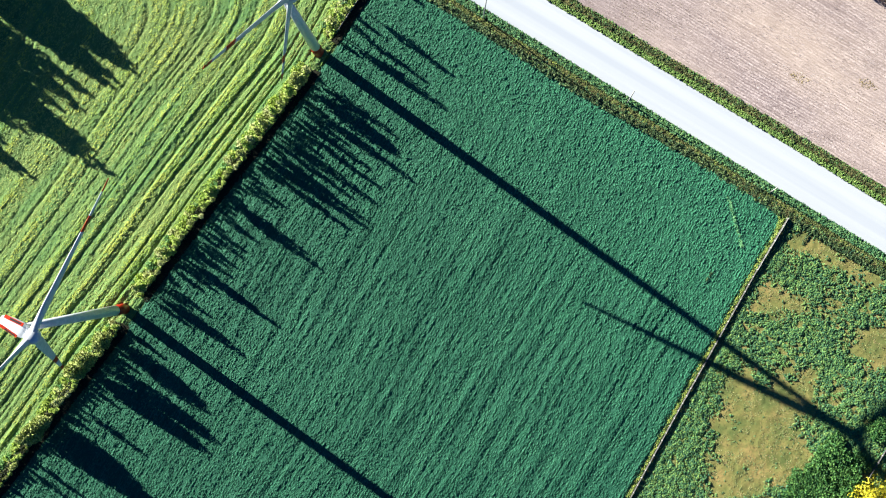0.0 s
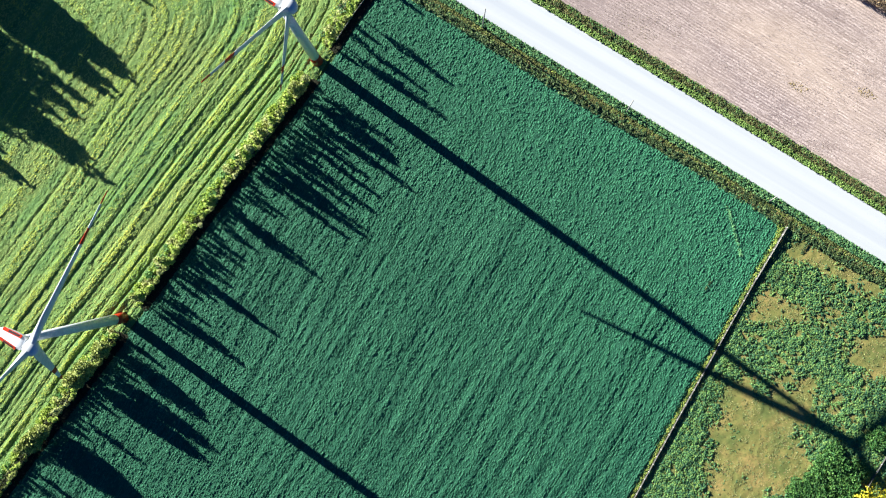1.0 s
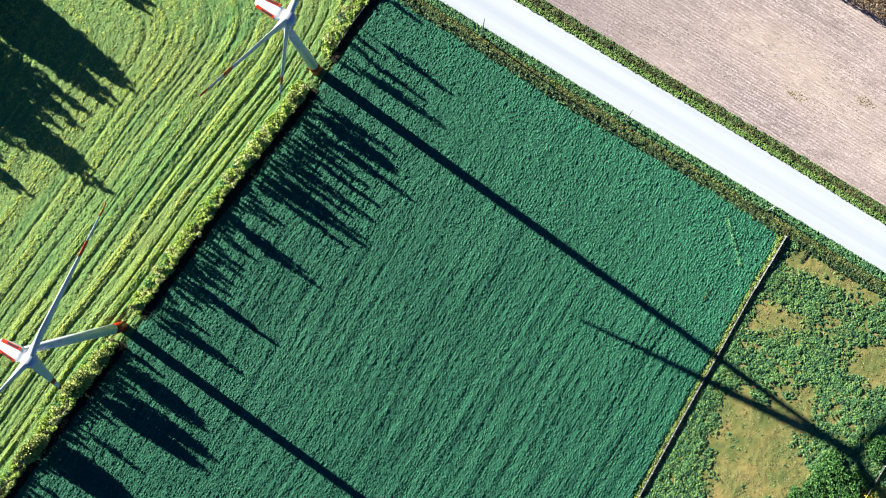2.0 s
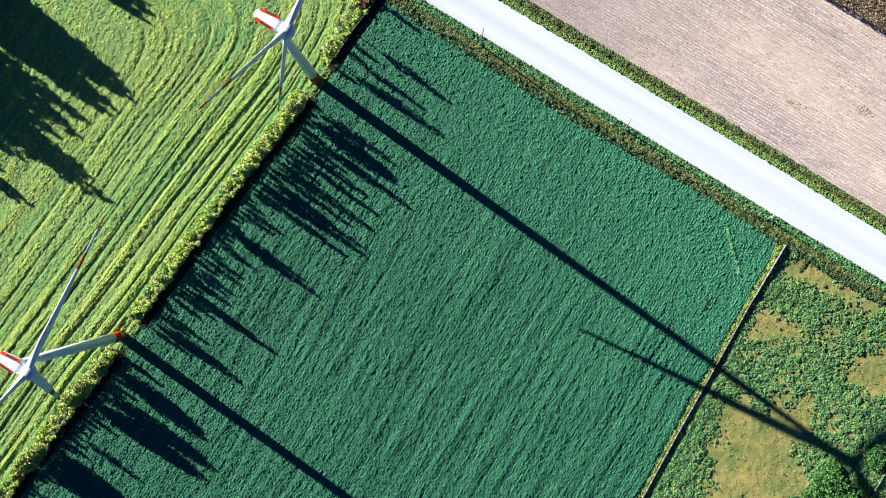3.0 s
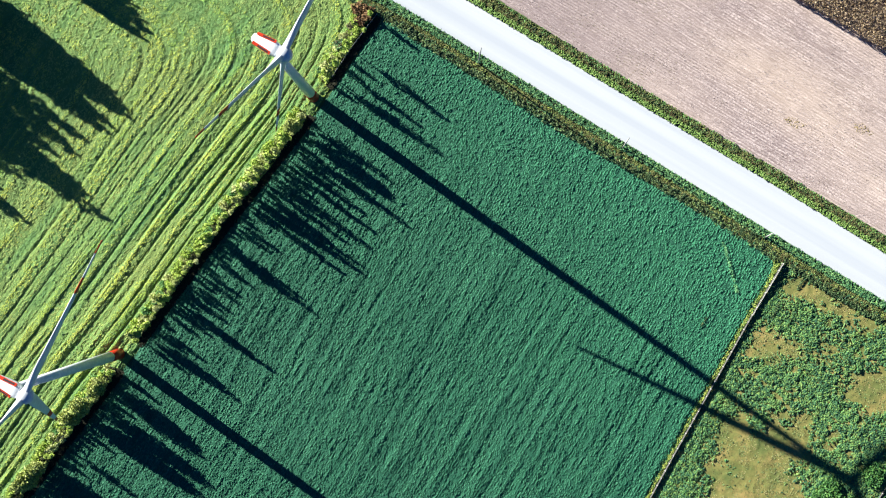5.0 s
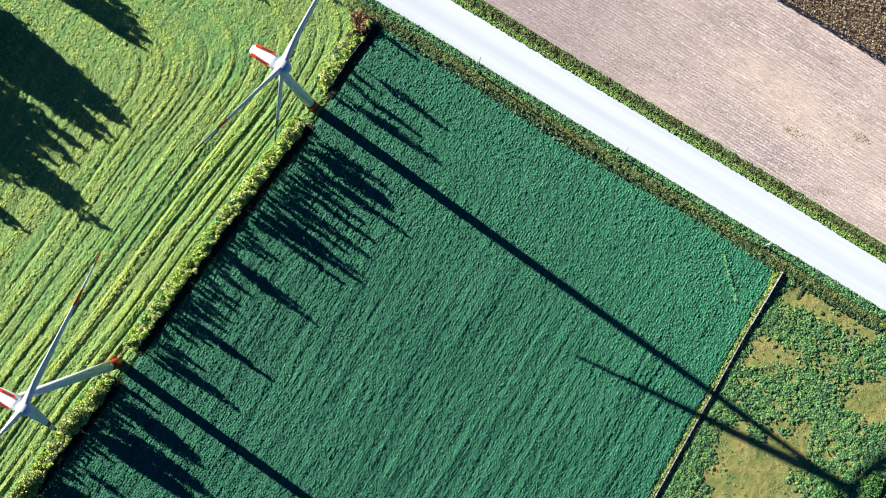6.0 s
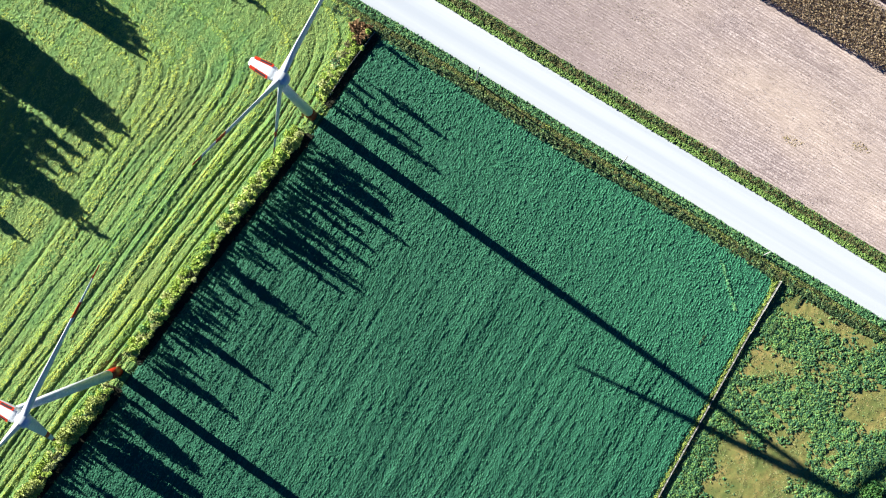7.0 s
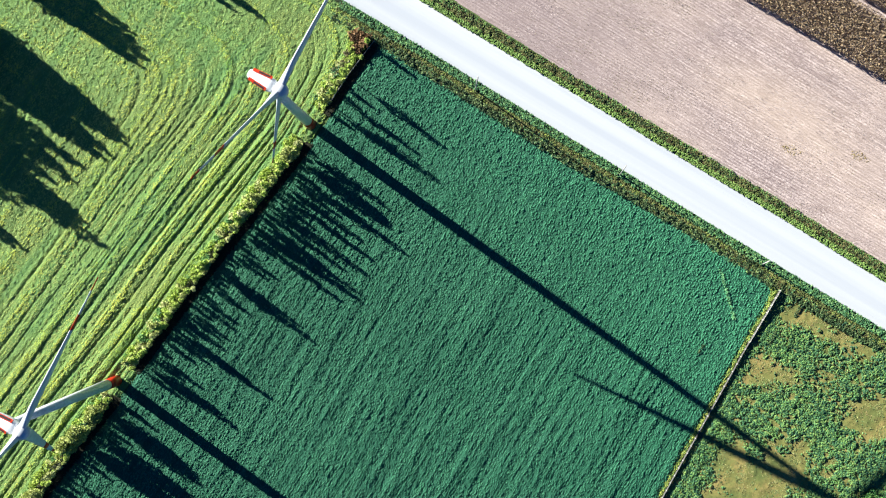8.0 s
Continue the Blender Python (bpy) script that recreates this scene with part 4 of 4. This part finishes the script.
def weeds():
    rng = np.random.RandomState(31)
    near = lambda line, lo, hi: (lambda x, y: (reach(x, y, line) > lo) & (reach(x, y, line) < hi))
    patchy = lambda size, cut, seed: (lambda x, y: rough(x, y, size, seed) * 0.7 + rough(x, y, size / 3, seed + 1) * 0.3 > cut)
    lower, upper = ROAD_LOW[1:-1] + [(137.0, -8.5)], ROAD_HIGH[1:-1] + [(137.0, 5.1)]
    strip("verge_grass", rng, lower, 0.0, 2.5, 12.1, GRASS, 0.29, 1.0, "lush green grass along the gravel road", -1, 0.14, 1.3, 0, bank)
    strip("verge_grass", rng, lower, 0.1, 2.2, 3.5, BRIGHT, 0.24, 1.4, "bright tufts of grass along the gravel road", -1, 0.5, 1.1, 4, bank)
    strip("verge_weeds", rng, lower, 2.7, 4.4, 3.2, GOLD, 0.22, 0.7, "yellow-green weeds in the roadside ditch", -1, 0.5, 2.2, 2, bank)
    strip("verge_weeds", rng, lower, 2.8, 4.2, 15.8, STRAW, 0.22, 0.6, "straw-coloured dry weeds in the roadside ditch", -1, 0.25, 2.0, 1, bank)
    strip("ditch_grass", rng, lower, 2.3, 5.6, 10.0, OLIVE, 0.26, 0.6, "olive grass in the roadside ditch", -1, 0.12, 2.0, 5, bank)
    strip("ditch_grass", rng, upper, 1.4, 4.2, 10.0, OLIVE, 0.25, 0.6, "olive grass beside the stubble field", 1, 0.1, 2.2, 4, bank)
    strip("verge_weeds", rng, lower, 3.6, 6.6, 5.6, WEED, 0.28, 0.9, "dark green weeds in the roadside ditch", -1, 0.5, 1.6, 3, bank)
    strip("ditch_weeds", rng, lower, 4.0, 6.2, 9.1, DARKWEED, 0.26, 0.9, "dark weeds along the bottom of the ditch", -1, 0.36, 1.4, 2, bank)
    strip("ditch_weeds", rng, lower, 3.6, 5.8, 9.1, DRY, 0.22, 0.7, "brown dry weeds along the bottom of the ditch", -1, 0.42, 2.4, 0, bank)
    strip("field_edge_weeds", rng, FIELD_TOP, -0.8, 1.5, 7.5, DARKWEED, 0.32, 2.6, "dark ragged weeds at the edge of the crop", 1, 0.34, 1.2, 4)
    # Weeds above the pasture; their dark colour stands for a shadow line.
    strip("field_edge_weeds", rng, PASTURE_TOP[:4], -0.3, 1.0, 8.8, DARKWEED, 0.33, 1.6, "ragged weeds above the pasture, coloured dark for a shadow line", 1, 0.2, 1.2, 4, bank)
    strip("verge_grass", rng, upper, 0.0, 1.7, 14.3, LUSH, 0.24, 0.8, "bright green grass between road and stubble", 1, 0.15, 1.5, 2, bank)
    strip("verge_weeds", rng, upper, 1.5, 3.6, 8.8, DRY, 0.24, 0.7, "dry brown weeds beside the stubble field", 1, 0.34, 2.5, 5, bank)
    strip("verge_weeds", rng, upper, 1.7, 4.0, 4.8, STRAW, 0.24, 0.8, "straw-coloured weeds beside the stubble field", 1, 0.5, 2.2, 3, bank)
    strip("verge_weeds", rng, upper, 2.6, 4.4, 7.5, BRIGHT, 0.22, 0.8, "green weeds beside the stubble field", 1, 0.46, 2.2, 1, bank)
    strip("verge_weeds", rng, upper, 1.9, 3.2, 7.0, DARKWEED, 0.25, 0.9, "dark green weeds beside the stubble field", 1, 0.4, 1.8, 0, bank)
    strip("fence_weeds", rng, FENCE, 0.2, 1.2, 14.0, GOLD, 0.2, 1.2, "yellowing weeds along the wooden fence", -1, 0.28, 0.9, 0)
    strip("fence_weeds", rng, FENCE, 0.4, 2.0, 8.8, BRIGHT, 0.22, 1.0, "green weeds along the wooden fence", -1, 0.42, 1.2, 2)
    past = FENCE[::-1] + PASTURE_TOP[:-1] + [(131.0, -11.5), (131.0, -86.2)]
    bare = [(*(87.4, -52.6), 12), (*(98.6, -41.4), 7), (*(81.0, -65.4), 9), (*(122.6, -27.0), 8), (*(109.8, 0.2), 5), (*(101.6, 1.6), 4.5), (*(115.4, -4.3), 5), (*(97.0, -59.8), 8), (*(92.6, -13.6), 6), (*(83.6, -41.0), 6.5), (*(92.0, -47.0), 9), (*(103.0, -36.0), 3.5), (*(98.8, -15.4), 4), (*(110.0, -16.5), 3.5),
            (*(105.0, 3.0), 5), (*(121.8, -7.5), 3.5), (*(93.0, -15.8), 3)]
    clear_ = lambda x, y: np.min([np.hypot(x - a, y - b) - r * (0.5 + 0.7 * rough(x, y, 4, 2) + 0.4 * rough(x, y, 1.3, 1)) for a, b, r in bare], 0) > rng.uniform(-2.6, 2.0, len(x))
    tufts("pasture_weeds", rng, past, [clear_, near(FENCE, 2.2, 999), patchy(3.0, 0.3, 4), patchy(1.1, 0.3, 1)], 90000, WEED, 0.4, 2.6, "rank bluish-green weeds in dense clumps", "weeds", 0.8)
    tufts("pasture_weeds", rng, past, [patchy(2.0, 0.5, 2)], 22000, DRY, 0.15, 0.3, "scattered dry brown weeds", "weeds", 0.5)
    tufts("pasture_weeds", rng, past, [patchy(5.0, 0.48, 1), patchy(1.3, 0.45, 4)], 20000, TAN, 0.17, 0.3, "scattered tan dry grass", "grass", 0.4)
    # Brighter clumps on top paint the sunlit crowns of the weeds.
    tufts("pasture_weeds", rng, past, [clear_, near(FENCE, 2.2, 999), patchy(1.6, 0.48, 2), patchy(6.0, 0.4, 5)], 50000, BRIGHT, 0.3, 3.6, "yellow-green tops of rank weeds, sunlight put into their colour", "weeds", 0.8)
    tufts("pasture_tufts", rng, past, [patchy(1.5, 0.5, 3)], 34000, MOSS, 0.24, 0.35, "short olive and straw-coloured grass tufts", "grass", 0.35)
    tufts("pasture_weeds", rng, past, [near(FENCE, 2.6, 999), patchy(1.2, 0.6, 5), patchy(5.0, 0.45, 0)], 4500, GRASS, 0.26, 0.4, "small scattered green weeds")
    tufts("pasture_weeds", rng, past, [near(FENCE, 0.3, 3.4), patchy(1.5, 0.3, 2)], 60000, WEED, 0.36, 1.2, "short bluish-green weeds along the fence")
    # Dark clumps in lines, drawing a branching pole shadow on the grass.
    for ends in ([(101.6, -2.1), (99.7, -7.7)], [(96.5, -1.9), (94.4, -7.2)], [(103.2, 4.0), (101.8, 1.1)]):
        strip("pasture_weeds", rng, ends, -0.5, 0.3, 22.0, DARKWEED, 0.24, 1.2, "dark line of clumps drawing a pole's shadow on the pasture", 1, ground_=rank)
    tufts("stubble_weeds", rng, [(97.9, 50.1), (101.1, 50.1), (104.3, 47.8), (101.8, 46.6), (98.9, 47.8)], [], 170, TAN, 0.15, 0.1, "small patch of brown weeds in the stubble")
    tufts("stubble_weeds", rng, [(117.1, 48.2), (120.3, 48.2), (123.5, 45.3), (121.0, 44.6), (118.1, 46.2)], [], 170, TAN, 0.15, 0.1, "small patch of yellow weeds in the stubble")
    strip("corner_weeds", rng, [(90.9, 14.2), (94.4, 11.0), (95.4, 8.5), (93.8, 4.6)], -0.5, 0.9, 19.8, GOLD, 0.22, 1.3, "yellowing weeds round the crop's corner", 1, 0.35, 1.0, 1)
    strip("gap_weeds", rng, [(74.4, -9.0), (76.2, -6.2)], -0.3, 0.3, 26.4, DARKWEED, 0.22, 3.2, "short dark streak of weeds in the crop", 1)
    strip("track_weeds", rng, [(80.5, 14.6), (81.9, 10.1), (83.5, 4.2), (84.5, 0.2)], -0.4, 0.4, 15.4, TRACK, 0.24, 3.0, "line of lighter weeds in the crop", 1)


def clumps():
    rng = np.random.RandomState(41)
    big = [bush("thicket", rng, 2.7, 3.8, THICKET, 3000, 0.3, "dense dark green thicket in the pasture") for _ in range(2)]
    for i, (x, y, s) in enumerate([(*(105.0, -63.0), 1.1), (*(110.6, -58.2), 1.2), (*(114.6, -64.6), 1.1), (*(108.2, -68.6), 1.2), (*(102.6, -69.4), 1.0),
                                   (*(122.6, -51.0), 1.0), (*(117.8, -59.8), 0.9), (*(113.0, -70.2), 1.1), (*(107.4, -59.0), 1.0), (*(111.4, -63.0), 1.1),
                                   (*(103.4, -66.2), 1.0), (*(110.6, -54.2), 0.8), (*(115.4, -61.4), 1.0), (*(100.2, -65.0), 0.9), (*(98.8, -69.6), 1.0)]):
        tagged(place(big[i % 2], i < 2, x, y, rng.uniform(0, 360), s), group="thickets")
    ob = tree("maple", rng, 8, 7.0, AUTUMN, 0.2, 0.35, 7000, 0.36, 24, "bright yellow autumn tree at the pasture's edge")
    place(ob, True, *(122.2, -71.8), 0, 1)
    ob = bush("shrub", rng, 2.8, 2.3, RUST, 1500, 0.26, "rusty brown shrub at the field corner")
    place(ob, True, *(-20.2, 79.6), 0, 1.1)
    for x, y, turn, size in ((-22.6, 80.4, 130, 1.0), (-21.6, 77.4, 250, 0.9)):
        place(ob, False, x, y, turn, size)


ground()
road()
fields()
maize()
straw()
hedge()
wood_edge()
turbine(*(-90.1, -16.9), -29.5, 41)
turbine(*(-35.2, 55.7), -29.5, 38)
fence(FENCE, "old grey wooden board fence between crop and pasture", 7, 0.3)
fence([(-17.3, 79.0), (-24.2, 69.9), (-31.2, 59.4)], "old grey wooden board fence beside the hedge", 12)
fence([(126.6, -54.2), (119.2, -66.2), (113.4, -75.6)], "old dark board fence beside the yellow tree", 0)
pole(*(11.4, 65.3), 24, 0, 0)
pole(*(52.2, 41.3), 11.5, -9, 0)
pole(*(92.6, 16.0), 7, -9, 0)
weeds()
clumps()
